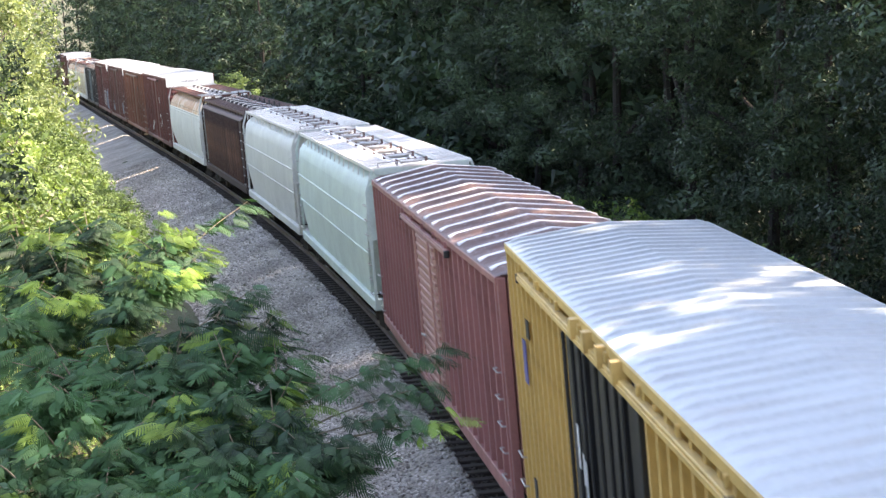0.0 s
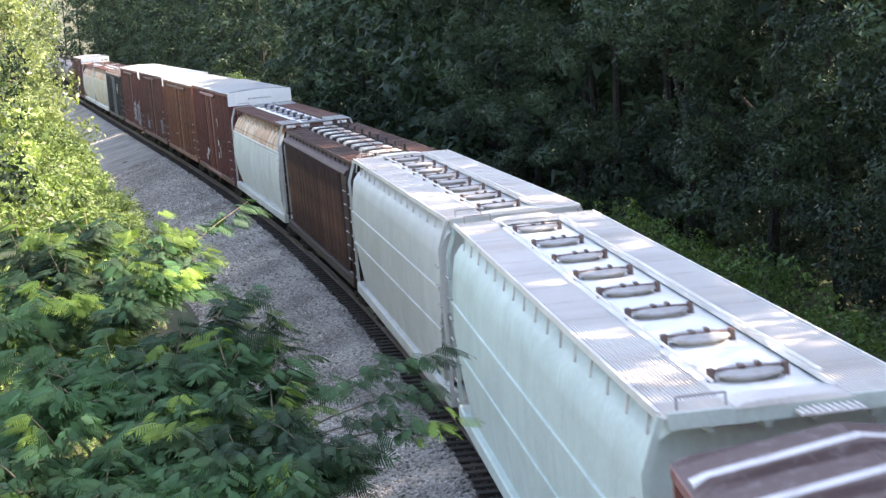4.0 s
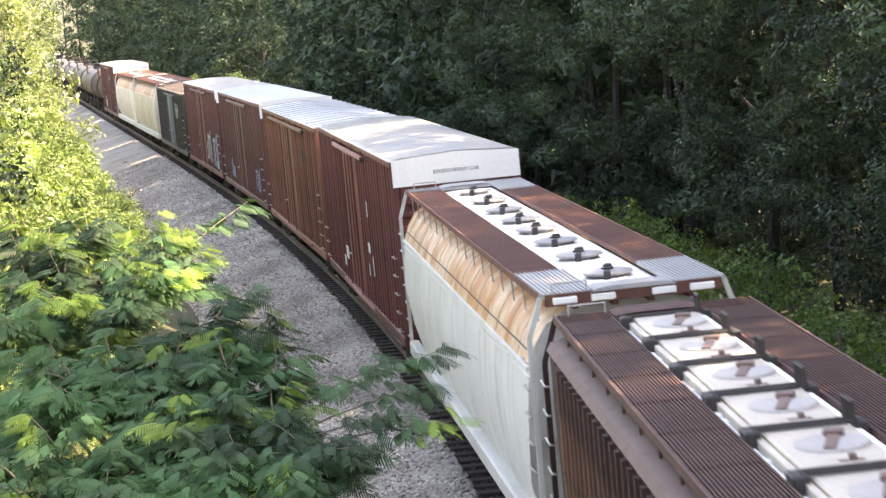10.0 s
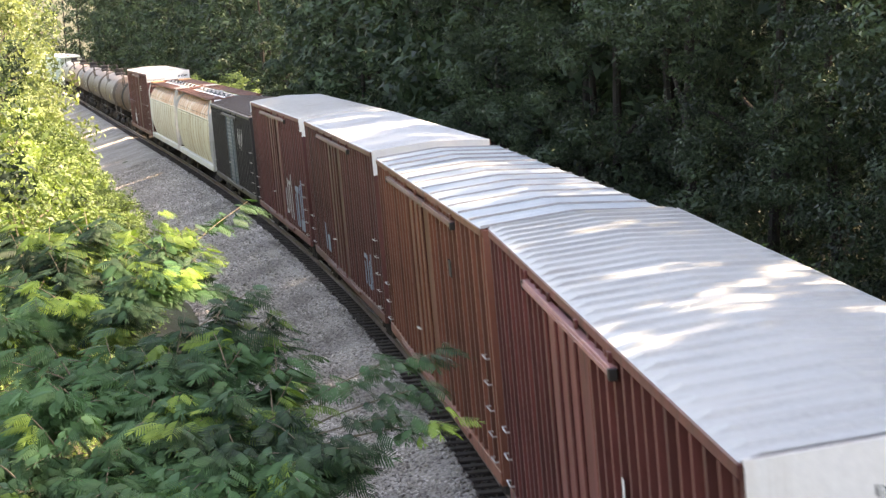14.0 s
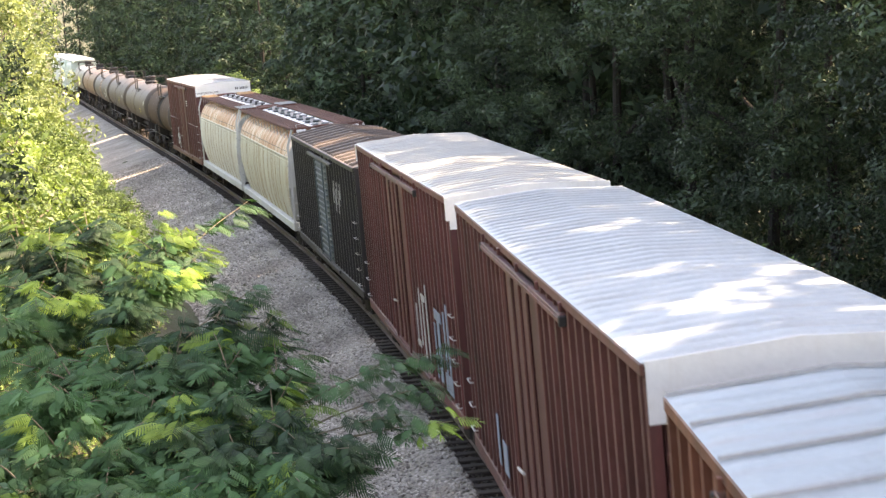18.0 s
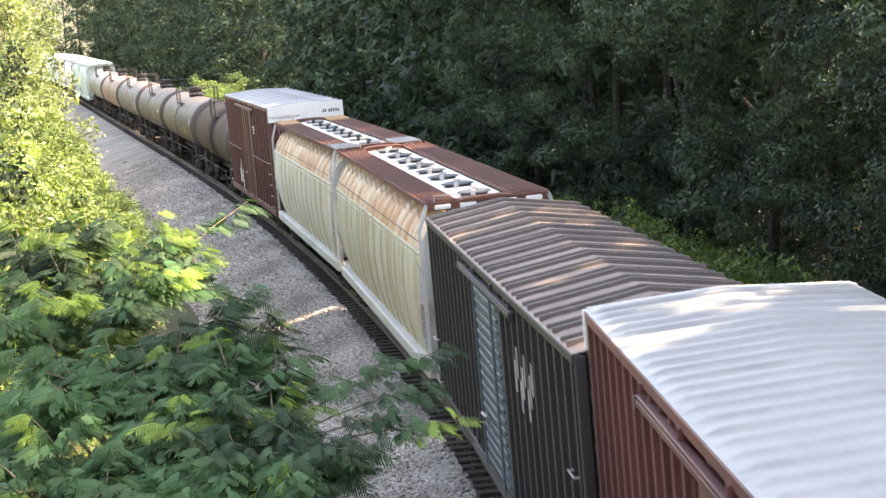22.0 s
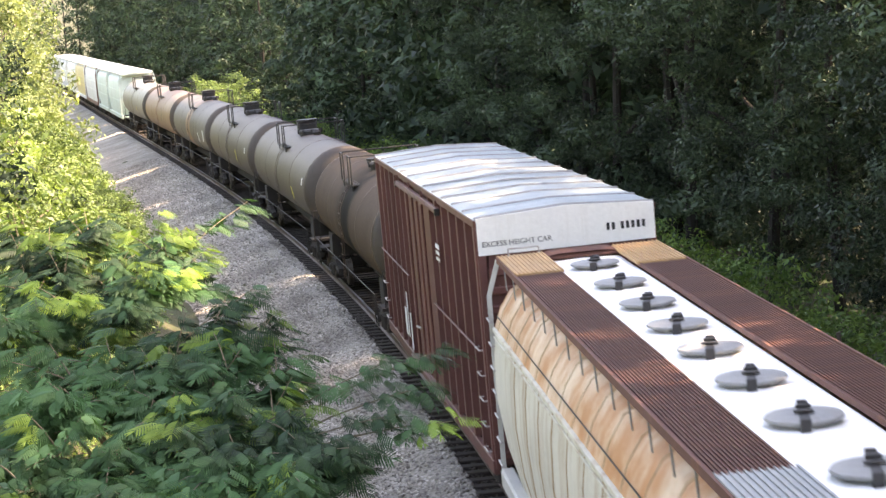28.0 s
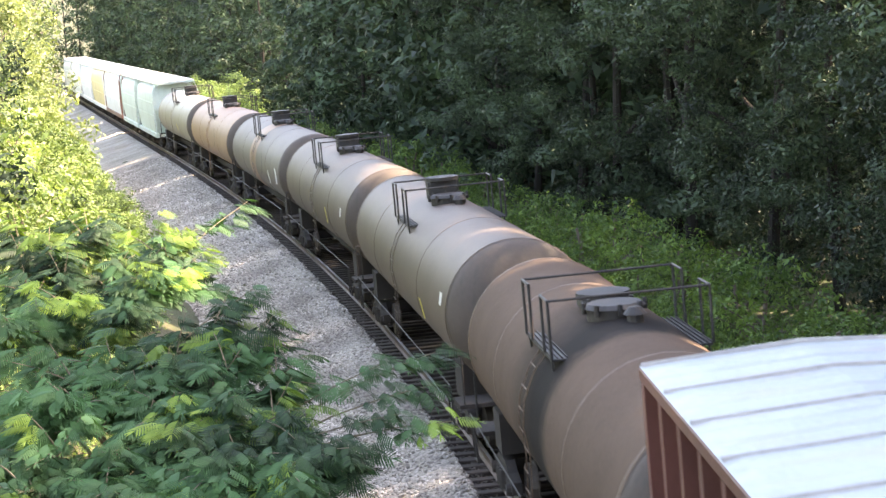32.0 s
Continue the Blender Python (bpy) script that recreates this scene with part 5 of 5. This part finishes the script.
LEAF_GLOSS = leafy("glossy_leaf", (0.080, 0.120, 0.045), (0.190, 0.230, 0.100), 0.35, 0.30)
# dark silk leaf holds the crown's shade; the yellow-green is growth plus sun
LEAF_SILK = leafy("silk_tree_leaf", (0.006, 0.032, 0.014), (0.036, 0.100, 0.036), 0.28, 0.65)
LEAF_SILK_YOUNG_LIT = leafy("young_sunlit_silk_leaf", (0.055, 0.128, 0.027), (0.160, 0.252, 0.050), 0.40, 0.70)
BARK = bark("grey_brown_bark", (0.16, 0.13, 0.10))
# wood trunks near black: the wood's shade is in their colour
BARK_DARK = bark("shade_dark_bark", (0.024, 0.020, 0.017))
BARK_PALE = bark("pale_twig_bark", (0.24, 0.20, 0.14))
GRASS = leafy("grass_blade", (0.085, 0.160, 0.030), (0.200, 0.260, 0.070), 0.40)


def leaf_cloud(rg, centres, radii, per, size, flat=0.55, small=False):
    """Folded leaf blades scattered in clumps; small: plain pointed leaves in the skins of the clumps, turned outwards."""
    n = len(centres) * per
    c = np.repeat(np.asarray(centres, dtype=float), per, axis=0)
    r = np.repeat(np.asarray(radii, dtype=float), per)[:, None]
    d = rg.normal(size=(n, 3))
    d /= np.linalg.norm(d, axis=1)[:, None]
    p = c + d * r * rg.uniform(0.45 if small else 0.25, 1.05, (n, 1)) ** 0.6 * np.array([1.0, 1.0, 0.62 if small else 0.72])
    nm = rg.normal(size=(n, 3)) * (0.5 if small else 0.75) + d * (0.9 if small else 0.55) + np.array([0, 0, flat])
    nm /= np.linalg.norm(nm, axis=1)[:, None]
    u = np.cross(nm, rg.normal(size=(n, 3)))
    u /= np.linalg.norm(u, axis=1)[:, None]
    w = np.cross(nm, u)
    sz = size * rg.uniform(0.6, 1.35, (n, 1))
    a, b = u * sz, w * sz * 0.40
    if small:
        v = np.stack([p - a + b, p - 0.4 * a - 1.2 * b, p + a - nm * sz * 0.15], axis=1).reshape(-1, 3)
        return v, np.arange(3 * n).reshape(n, 3)
    fold = nm * sz * 0.10
    v = np.stack([p - a, p + b + fold, p + a - nm * sz * 0.15, p - b + fold], axis=1).reshape(-1, 3)
    return v, np.arange(4 * n).reshape(n, 4)


def limb_bm(bm, a, b, r0, r1, bend, n=6, k=4):
    """A tapered limb that bends from a to b."""
    a, b = Vector(a), Vector(b)
    d = (b - a).normalized()
    u = d.orthogonal().normalized()
    w = d.cross(u)
    rows = []
    for i in range(k + 1):
        f_ = i / k
        c = a.lerp(b, f_) + Vector(bend) * math.sin(math.pi * f_)
        r = r0 + (r1 - r0) * f_
        rows.append([c + r * (math.cos(2 * math.pi * j / n) * u + math.sin(2 * math.pi * j / n) * w) for j in range(n)])
    loft(bm, rows, ring=True)


def tree_kit(seed, high, wide, clumps, per, size, low=0.08, crown=0.5, sprays=1, small=False):
    """Trunk and crown meshes of one kind of tree."""
    rg = np.random.default_rng(seed)
    rd = random.Random(seed)
    bm = bmesh.new()
    limb_bm(bm, (0, 0, -0.4), (rd.uniform(-0.5, 0.5), rd.uniform(-0.5, 0.5), high * 0.86), (0.018 if high < 10 else 0.011) * high, 0.04, (rd.uniform(-0.3, 0.3), rd.uniform(-0.3, 0.3), 0), 8, 6)
    cs, rs = [], []
    for i in range(clumps):
        f_ = low + (1 - low) * (i + 0.5) / clumps
        reach = wide * (math.sin(math.pi * min(1.0, max(0.03, (f_ * 0.86 + 0.14) ** 1.2))) ** 0.7) * rd.uniform(0.45, 1.05)
        a = i * 2.399 + rd.uniform(-0.5, 0.5)
        c = (reach * math.cos(a), reach * math.sin(a), high * f_ + rd.uniform(-0.4, 0.4))
        cs.append(c)
        rs.append(crown * rd.uniform(0.7, 1.5) * (1.15 - 0.4 * f_))
        for _ in range(sprays - 1):
            cs.append((c[0] + rd.gauss(0, 0.50), c[1] + rd.gauss(0, 0.50), c[2] + rd.gauss(-0.05, 0.30)))
            rs.append(crown * rd.uniform(0.45, 1.0))
        if i % 8 == 0:
            limb_bm(bm, (0, 0, max(0.3, c[2] - 0.5 * reach - 0.3)), c, 0.006 * high, 0.015, (0, 0, 0.15 * reach), 5, 3)
    v, f = leaf_cloud(rg, cs, rs, per, size, small=small)
    me = bpy.data.meshes.new("trunk")
    bm.to_mesh(me)
    bm.free()
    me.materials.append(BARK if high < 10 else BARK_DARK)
    return me, v, f


def plant(kit, name, leaf, p, turn, scale, label, category, group=""):
    """One tree or bush: trunk and crown share the kit's meshes."""
    trunk, crown = kit
    e = thing(name, label, category, group)
    e.matrix_world = Matrix.Translation(p) @ Matrix.Rotation(turn, 4, "Z") @ Matrix.Diagonal((scale, scale, scale, 1))
    hold("trunk", trunk, e)
    hold("crown", crown, e)
    return e


def kit(seed, leaf, *a, **k):
    me, v, f = tree_kit(seed, *a, **k)
    return me, mesh_np("crown", v, f, leaf)


rd = random.Random(11)
WOOD = [kit(31 + i, LEAF_SHADED, 13.0, 3.4, 30, 230, 0.052, low=0.03, crown=0.56, sprays=5, small=True) for i in range(4)]
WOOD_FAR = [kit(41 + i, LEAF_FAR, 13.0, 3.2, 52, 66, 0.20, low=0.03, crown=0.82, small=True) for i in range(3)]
SHRUB = [kit(51 + i, LEAF_SHRUB, 2.2, 1.25, 24, 46, 0.075, low=0.10, crown=0.42) for i in range(3)]
BANK = [kit(61 + i, LEAF_SUNNY, 4.2, 2.0, 40, 78, 0.082, low=0.05, crown=0.58, small=True) for i in range(3)]
BANK_FAR = [kit(66 + i, LEAF_SUNNY, 4.2, 2.0, 44, 14, 0.17, low=0.05, crown=0.55) for i in range(2)]
GLOSS = [kit(71 + i, LEAF_GLOSS, 9.0, 3.0, 70, 60, 0.10, low=0.22, crown=0.60) for i in range(2)]

# woods beyond the track: tall by the camera, lower where the line opens out
for row, (l0, step) in enumerate(((9.8, 3.4), (13.6, 4.4), (19.0, 7.5), (25.0, 7.0))):
    s = -34.0 + row * 1.7
    while s < (300 if row < 2 else 430 if row < 3 else 110):
        # height follows wanted shade; trees before s = -5 are unseen, added to cast it
        tall = 1.88 - 0.24 * smooth01((s - 46) / 36.0) - 0.85 * smooth01((s - 114) / 4.0) + 0.75 * smooth01((s - 134) / 4.0) + 0.45 * smooth01((-4.0 - s) / 8.0)
        sc = tall * rd.uniform(0.82, 1.12) * (0.86 if row == 0 else 1.0 + 0.02 * row) * (1.12 if row and -8 < s < 70 else 1.0)
        l = l0 + rd.uniform(-0.8, 1.6) + 3.0 * (tall - 1.1)
        p = track(s, l, land(s, min(l, 40.0)))
        if row == 0 and 117 < s < 135:
            s += step
            continue
        plant(WOOD[rd.randrange(4)] if (row == 0 and -6 < s < 60) or (row == 1 and 0 < s < 32) else WOOD_FAR[rd.randrange(3)], "tree", None, p, rd.uniform(0, 6.28), sc, "tall broadleaf tree in dense leaf toned dark for shade", "tree", "woods beside the track")
        s += step * rd.uniform(0.8, 1.25) * (1.0 if s < 120 else 1.7) * (1.15 if s < 40 else 1.0)
# low growth along the foot of the woods
s = 6.0
while s < 150:
    for l in (6.3, 7.9):
        ll = l + rd.uniform(-0.5, 0.6)
        ss = s + rd.uniform(-0.7, 0.7)
        plant(SHRUB[rd.randrange(3)], "shrub", None, track(ss, ll, land(ss, ll) - 0.05), rd.uniform(0, 6.28), rd.uniform(0.65, 1.15) * (0.8 if l < 7 else 1.2), "low green undergrowth bush at the wood's edge", "bush", "undergrowth beside the track")
    s += 1.9 if s < 70 else 4.0
# sunlit bank on the near side
s = 6.0
while s < 270:
    for k, l in enumerate((-7.9, -10.4, -13.4)):
        ll = l + rd.uniform(-0.6, 0.6)
        ss = s + rd.uniform(-1.4, 1.4)
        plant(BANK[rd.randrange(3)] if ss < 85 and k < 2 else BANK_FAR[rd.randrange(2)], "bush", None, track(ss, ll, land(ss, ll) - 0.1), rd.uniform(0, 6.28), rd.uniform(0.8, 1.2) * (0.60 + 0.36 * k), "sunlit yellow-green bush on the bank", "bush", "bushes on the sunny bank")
    s += 3.1 if s < 110 else 6.5
# sunlit scrub where the woods stand back, far down the line
for s, l, sc in ((119, 5.6, 1.0), (122, 5.2, 1.05), (128, 5.4, 1.1), (134, 5.0, 1.15), (126, 7.2, 1.1), (133, 7.8, 1.15)):
    plant(BANK[rd.randrange(3)], "bush", None, track(s, l, land(s, l) - 0.1), rd.uniform(0, 6.28), sc, "sunlit yellow-green bush at the wood's edge", "bush", "bushes far down the line")
# taller trees over the bank
for s, l, sc in ((18, -13.0, 0.95), (29, -11.8, 0.95), (37, -11.3, 1.0), (47, -12.0, 1.05), (58, -12.0, 1.1), (64, -16.0, 1.15), (78, -12.6, 1.1), (94, -12.5, 1.2), (112, -12.5, 1.2), (130, -11.5, 1.2), (150, -11.0, 1.3), (172, -10.5, 1.3), (194, -10.0, 1.3), (216, -10.0, 1.4), (240, -10.0, 1.4), (265, -10.0, 1.4), (290, -10.0, 1.4), (320, -10.0, 1.4)):
    plant(GLOSS[rd.randrange(2)], "tree", None, track(s, l, land(s, l) - 0.2), rd.uniform(0, 6.28), sc, "leafy tree with pale glossy leaves on the bank", "tree", "trees on the sunny bank")

# tallest trees, out of view, added to block sun from the silk trees
for x, y, sc in ((23.5, 13.4, 2.9), (24.5, 9.6, 2.8), (22.5, 16.6, 2.0), (29.0, 13.0, 3.0), (28.5, 7.0, 2.9)):
    s = min(range(-60, 80), key=lambda q: (track(q, 0, 0) - Vector((x, y, 0))).to_2d().length)
    l = (track(s, 0, 0) - Vector((x, y, 0))).to_2d().length
    plant(WOOD[rd.randrange(4)], "tree", None, track(s, l, land(s, l) - 0.1), rd.uniform(0, 6.28), sc, "unseen very tall tree added to shade the silk trees", "tree", "woods beside the track")
# unseen tall trees added beside and behind the camera to close off near skylight
for x, y, sc in ((-10.5, 5.0, 1.25), (-9.0, -3.0, 1.2), (-13.5, 12.0, 1.3), (-3.5, -10.0, 1.2), (-15.5, -2.0, 1.4), (-17.5, 20.0, 1.35), (4.5, -13.0, 1.2), (-9.5, -12.0, 1.3)):
    s = min(range(-60, 80), key=lambda q: (track(q, 0, 0) - Vector((x, y, 0))).to_2d().length)
    l = -(track(s, 0, 0) - Vector((x, y, 0))).to_2d().length
    plant(WOOD_FAR[rd.randrange(3)], "tree", None, track(s, l, land(s, max(l, -40.0)) - 0.1), rd.uniform(0, 6.28), sc, "unseen tall tree added to dim the near side", "tree", "trees behind the viewpoint")

# leafy trees that lean over the sunny bank, shade put into their leaf colour
LEANING = kit(77, LEAF_FAR, 9.0, 2.3, 40, 70, 0.085, low=0.50, crown=0.55)
for x, y, sc in ((-7.4, 26.0, 0.92), (-9.6, 34.0, 1.0)):
    s = min(range(-60, 80), key=lambda q: (track(q, 0, 0) - Vector((x, y, 0))).to_2d().length)
    l = -(track(s, 0, 0) - Vector((x, y, 0))).to_2d().length
    plant(LEANING, "tree", None, track(s, l, land(s, l) - 0.1), 0.6, sc, "leafy tree over the sunny bank, darkened for shade", "tree", "trees on the sunny bank")

# glossy crowns that hang over the bank, and under them trees coloured as shady
CANOPY = kit(78, LEAF_GLOSS, 9.0, 2.0, 34, 150, 0.070, low=0.64, crown=0.50, small=True)
for k_, x, y, sc in ((CANOPY, -10.1, 40.0, 1.22), (CANOPY, -12.6, 47.0, 1.25), (LEANING, -12.0, 50.0, 0.86), (LEANING, -13.6, 57.0, 0.9)):
    s = min(range(-60, 80), key=lambda q: (track(q, 0, 0) - Vector((x, y, 0))).to_2d().length)
    l = -(track(s, 0, 0) - Vector((x, y, 0))).to_2d().length
    plant(k_, "tree", None, track(s, l, land(s, l) - 0.1), 1.1, sc, "tree with pale glossy leaves over the bank" if k_ is CANOPY else "leafy tree over the sunny bank, darkened for shade", "tree", "trees on the sunny bank")

# grass and weeds beyond the rails
rg = np.random.default_rng(90)
n = 16000
s_, l_ = rg.uniform(4, 95, n), rg.uniform(3.6, 8.4, n)
base = np.array([tuple(track(float(a), float(b), land(float(a), float(b)) - 0.04)) for a, b in zip(s_, l_)])
hgt = rg.uniform(0.25, 0.8, (n, 1))
a = rg.uniform(0, 2 * np.pi, n)
side_ = np.stack([np.cos(a), np.sin(a), np.zeros(n)], axis=1) * 0.022
tip = base + np.concatenate([rg.normal(0, 0.16, (n, 2)), hgt], axis=1)
v = np.stack([base - side_, base + side_, tip], axis=1).reshape(-1, 3)
tagged(hold("grass", mesh_np("grass", v, np.arange(3 * n).reshape(n, 3), GRASS)), "rough green grass and weeds by the track", "grass", kind="stuff")


# ---- silk trees on the bank by the camera ----
def silk_leaf():
    """One feathery hand-like leaf along +x, 1 long: paired pinnae that hang at their ends."""
    vs, fs = [], []
    pairs = 8
    for i in range(pairs + 1):
        f_ = 0.14 + 0.74 * i / pairs
        zc = 0.05 - 0.30 * f_ ** 2
        ln = 0.17 + 0.25 * math.sin(math.pi * (0.12 + 0.70 * f_))
        for sgn in ((-1, 1) if i < pairs else (-0.25, 0.25)):
            a = 1.32 - 0.42 * f_ if abs(sgn) == 1 else 0.22
            dx, dy = math.cos(a), math.copysign(math.sin(a), sgn)
            k = len(vs)
            for j, hw in enumerate((0.017, 0.031, 0.028, 0.008)):
                g = (0.0, 0.30, 0.74, 1.0)[j]
                c = (f_ + dx * ln * g, dy * ln * g, zc - 0.40 * ln * g ** 1.5)
                vs.append((c[0] - dy * hw, c[1] + dx * hw, c[2] - 0.010))
                vs.append((c[0] + dy * hw, c[1] - dx * hw, c[2] + 0.010))
            for j in range(3):
                q = k + 2 * j
                fs += [(q, q + 1, q + 3), (q, q + 3, q + 2)]
    k = len(vs)
    for i in range(4):
        x = i * 0.29
        vs += [(x, -0.008, 0.055 - 0.30 * x * x), (x, 0.008, 0.055 - 0.30 * x * x)]
    for i in range(3):
        q = k + 2 * i
        fs += [(q, q + 1, q + 3), (q, q + 3, q + 2)]
    return np.array(vs), np.array(fs)


SILK_V, SILK_F = silk_leaf()


def silk_crown(rg, pts, ways, sizes, lean):
    """Place feathery leaves at points, each pointing along its way."""
    n = len(pts)
    w = ways / np.linalg.norm(ways, axis=1)[:, None]
    up = np.array(lean) + rg.normal(0, 0.30, (n, 3))
    s = np.cross(up, w)
    s /= np.linalg.norm(s, axis=1)[:, None]
    u = np.cross(w, s)
    R = np.stack([w, s, u], axis=2) * sizes[:, None, None]
    v = np.einsum("nij,kj->nki", R, SILK_V) + pts[:, None, :]
    k = len(SILK_V)
    f = (SILK_F[None] + k * np.arange(n)[:, None, None]).reshape(-1, 3)
    return v.reshape(-1, 3), f


def silk_tree(root, fork, tips, sprigs, seed, label, more=9, size=0.165, fresh=0.3):
    """A low spreading tree: forked trunk, arching boughs, and sprays of feathery leaves.
    Each tip ends a bough; sprigs are thin single sprays that reach out of the crown."""
    rg = np.random.default_rng(seed)
    e = thing("silk_tree", label, "tree")
    e.matrix_world = Matrix.Translation(root)
    r = Vector(root)
    bm = bmesh.new()
    limb_bm(bm, (0, 0, -0.3), Vector(fork) - r, 0.09, 0.06, (0.1, 0.1, 0), 8, 5)
    part("trunk", bm, BARK_PALE, e)
    pts, ways, old, scale = [], [], [], []
    a = Vector(fork) - r

    def spray(p0, p1, count, young):
        d = (p1 - p0).normalized()
        flat_ = Vector((d.x, d.y, 0)).normalized()
        for i in range(count):
            f_ = (i + 0.5) / count
            c = p0.lerp(p1, f_) + Vector(rg.normal(0, 0.035, 3))
            ang = (i % 2 * 2 - 1) * rg.uniform(0.5, 1.35) * (1.1 - 0.6 * f_)
            way = Matrix.Rotation(ang, 3, "Z") @ flat_
            pts.append(tuple(c))
            ways.append((way.x, way.y, rg.uniform(-0.30, 0.16)))
            # outer leaves go yellow-green: fresh growth, and sun painted on spray tips
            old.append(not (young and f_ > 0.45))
            scale.append(size * rg.uniform(0.78, 1.2) * (0.85 if young and f_ > 0.8 else 1.0))

    for tip, thin in [(t, False) for t in tips] + [(t, True) for t in sprigs]:
        bough = bmesh.new()
        b = Vector(tip) - r
        arch = Vector((0, 0, 0.08 * (b - a).length))
        limb_bm(bough, a, b, 0.022 if not thin else 0.014, 0.003, arch, 5, 6)
        d = (b - a).normalized()
        on = lambda f: a.lerp(b, f) + arch * math.sin(math.pi * f)
        reach = min(0.75, 0.55 / (b - a).length)
        spray(on(1.0 - reach), b, 15 if not thin else 19, rg.random() < fresh)
        if not thin:
            for k in range(more):
                f0 = 1.0 - reach * rg.uniform(0.5, 1.3)
                p0 = on(max(0.2, f0))
                out = d + Vector(rg.normal(0, 0.70, 3) * np.array([1.0, 1.0, 0.25]))
                p1 = p0 + out.normalized() * rg.uniform(0.28, 0.5) + Vector((-0.05, 0.0, -abs(rg.normal(0, 0.14)) - 0.03))
                limb_bm(bough, p0, p1, 0.008, 0.003, (0, 0, 0.02), 4, 2)
                spray(p0.lerp(p1, 0.25), p1, 14, rg.random() < fresh * 0.5)
        part("bough", bough, BARK_PALE, e)
    pts, ways, old, scale = np.array(pts), np.array(ways), np.array(old), np.array(scale)
    for pick, mat_, nm in ((old, LEAF_SILK, "crown"), (~old, LEAF_SILK_YOUNG_LIT, "young_leaves")):
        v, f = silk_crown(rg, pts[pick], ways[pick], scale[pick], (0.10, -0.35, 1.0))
        hold(nm, mesh_np(nm, v, f, mat_), e, "fresh yellow-green leaves, sunlit tone painted in" if nm == "young_leaves" else "")
    return e


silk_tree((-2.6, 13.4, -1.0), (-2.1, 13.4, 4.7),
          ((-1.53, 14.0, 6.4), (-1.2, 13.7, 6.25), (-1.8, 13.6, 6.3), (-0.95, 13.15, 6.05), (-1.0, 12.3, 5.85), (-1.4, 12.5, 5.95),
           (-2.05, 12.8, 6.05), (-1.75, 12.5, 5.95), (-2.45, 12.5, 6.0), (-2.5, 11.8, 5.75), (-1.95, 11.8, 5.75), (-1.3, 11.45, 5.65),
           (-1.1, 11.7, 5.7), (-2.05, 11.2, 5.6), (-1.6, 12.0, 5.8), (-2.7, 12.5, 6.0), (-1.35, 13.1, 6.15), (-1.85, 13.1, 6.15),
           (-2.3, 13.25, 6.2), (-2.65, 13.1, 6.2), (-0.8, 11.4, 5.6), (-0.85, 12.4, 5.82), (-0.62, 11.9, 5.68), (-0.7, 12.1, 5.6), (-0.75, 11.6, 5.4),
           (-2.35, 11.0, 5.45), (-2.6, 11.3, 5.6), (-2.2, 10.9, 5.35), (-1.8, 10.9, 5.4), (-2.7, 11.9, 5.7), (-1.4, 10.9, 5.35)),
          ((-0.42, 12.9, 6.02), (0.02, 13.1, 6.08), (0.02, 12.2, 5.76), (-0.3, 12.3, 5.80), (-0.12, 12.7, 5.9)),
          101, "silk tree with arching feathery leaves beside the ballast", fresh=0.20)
# higher fresh value: this crown's sunlit look is put into leaf colour
silk_tree((-3.9, 16.2, -1.0), (-3.3, 16.2, 5.0),
          ((-1.95, 16.6, 6.42), (-2.3, 16.8, 6.5), (-2.2, 17.1, 6.55), (-2.6, 16.4, 6.45), (-3.1, 16.3, 6.45), (-3.4, 15.9, 6.4),
           (-3.0, 17.3, 6.65), (-3.4, 17.1, 6.6), (-3.65, 16.9, 6.6), (-2.35, 15.75, 6.3), (-2.8, 15.2, 6.25), (-2.1, 15.9, 6.3),
           (-3.1, 14.9, 6.25), (-2.4, 14.9, 6.2), (-3.25, 14.45, 6.2)),
          ((-1.74, 17.85, 6.68),),
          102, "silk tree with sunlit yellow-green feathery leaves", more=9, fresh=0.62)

# ---- ties, one by one ----
TIE_ME = once(("tie",), lambda: boxes((-1.36, 1.36, -0.12, 0.12, -0.36, -0.165), bevel=0.015), TIE)


def tie_pose(s):
    p = track(s)
    return Matrix.Translation(p) @ Matrix.Rotation(heading(s) + radians(random.uniform(-0.8, 0.8)), 4, "Z") @ Matrix.Rotation(-CANT, 4, "Y") @ Matrix.Translation((random.uniform(-0.05, 0.05), 0, random.uniform(-0.01, 0.008)))


for i in range(300):
    hold("tie", TIE_ME, line, "", tie_pose(0.0 + i * 0.54))
bm = bmesh.new()
for i in list(range(-440, 0)) + list(range(300, 760)):
    k = len(bm.verts)
    box(bm, -1.32, 1.32, -0.115, 0.115, -0.36, -0.17)
    bm.verts.ensure_lookup_table()
    m = tie_pose(i * 0.54)
    for v in bm.verts[k:]:
        v.co = m @ v.co
tagged(part("far_ties", bm, TIE, line), "creosoted wooden ties", kind="stuff")


# ---- the train runs ----
def motions():
    for e, mid, half in CARS:
        walk(e, [(t, car_pose(mid, half, t)) for t in range(33)])


motions()
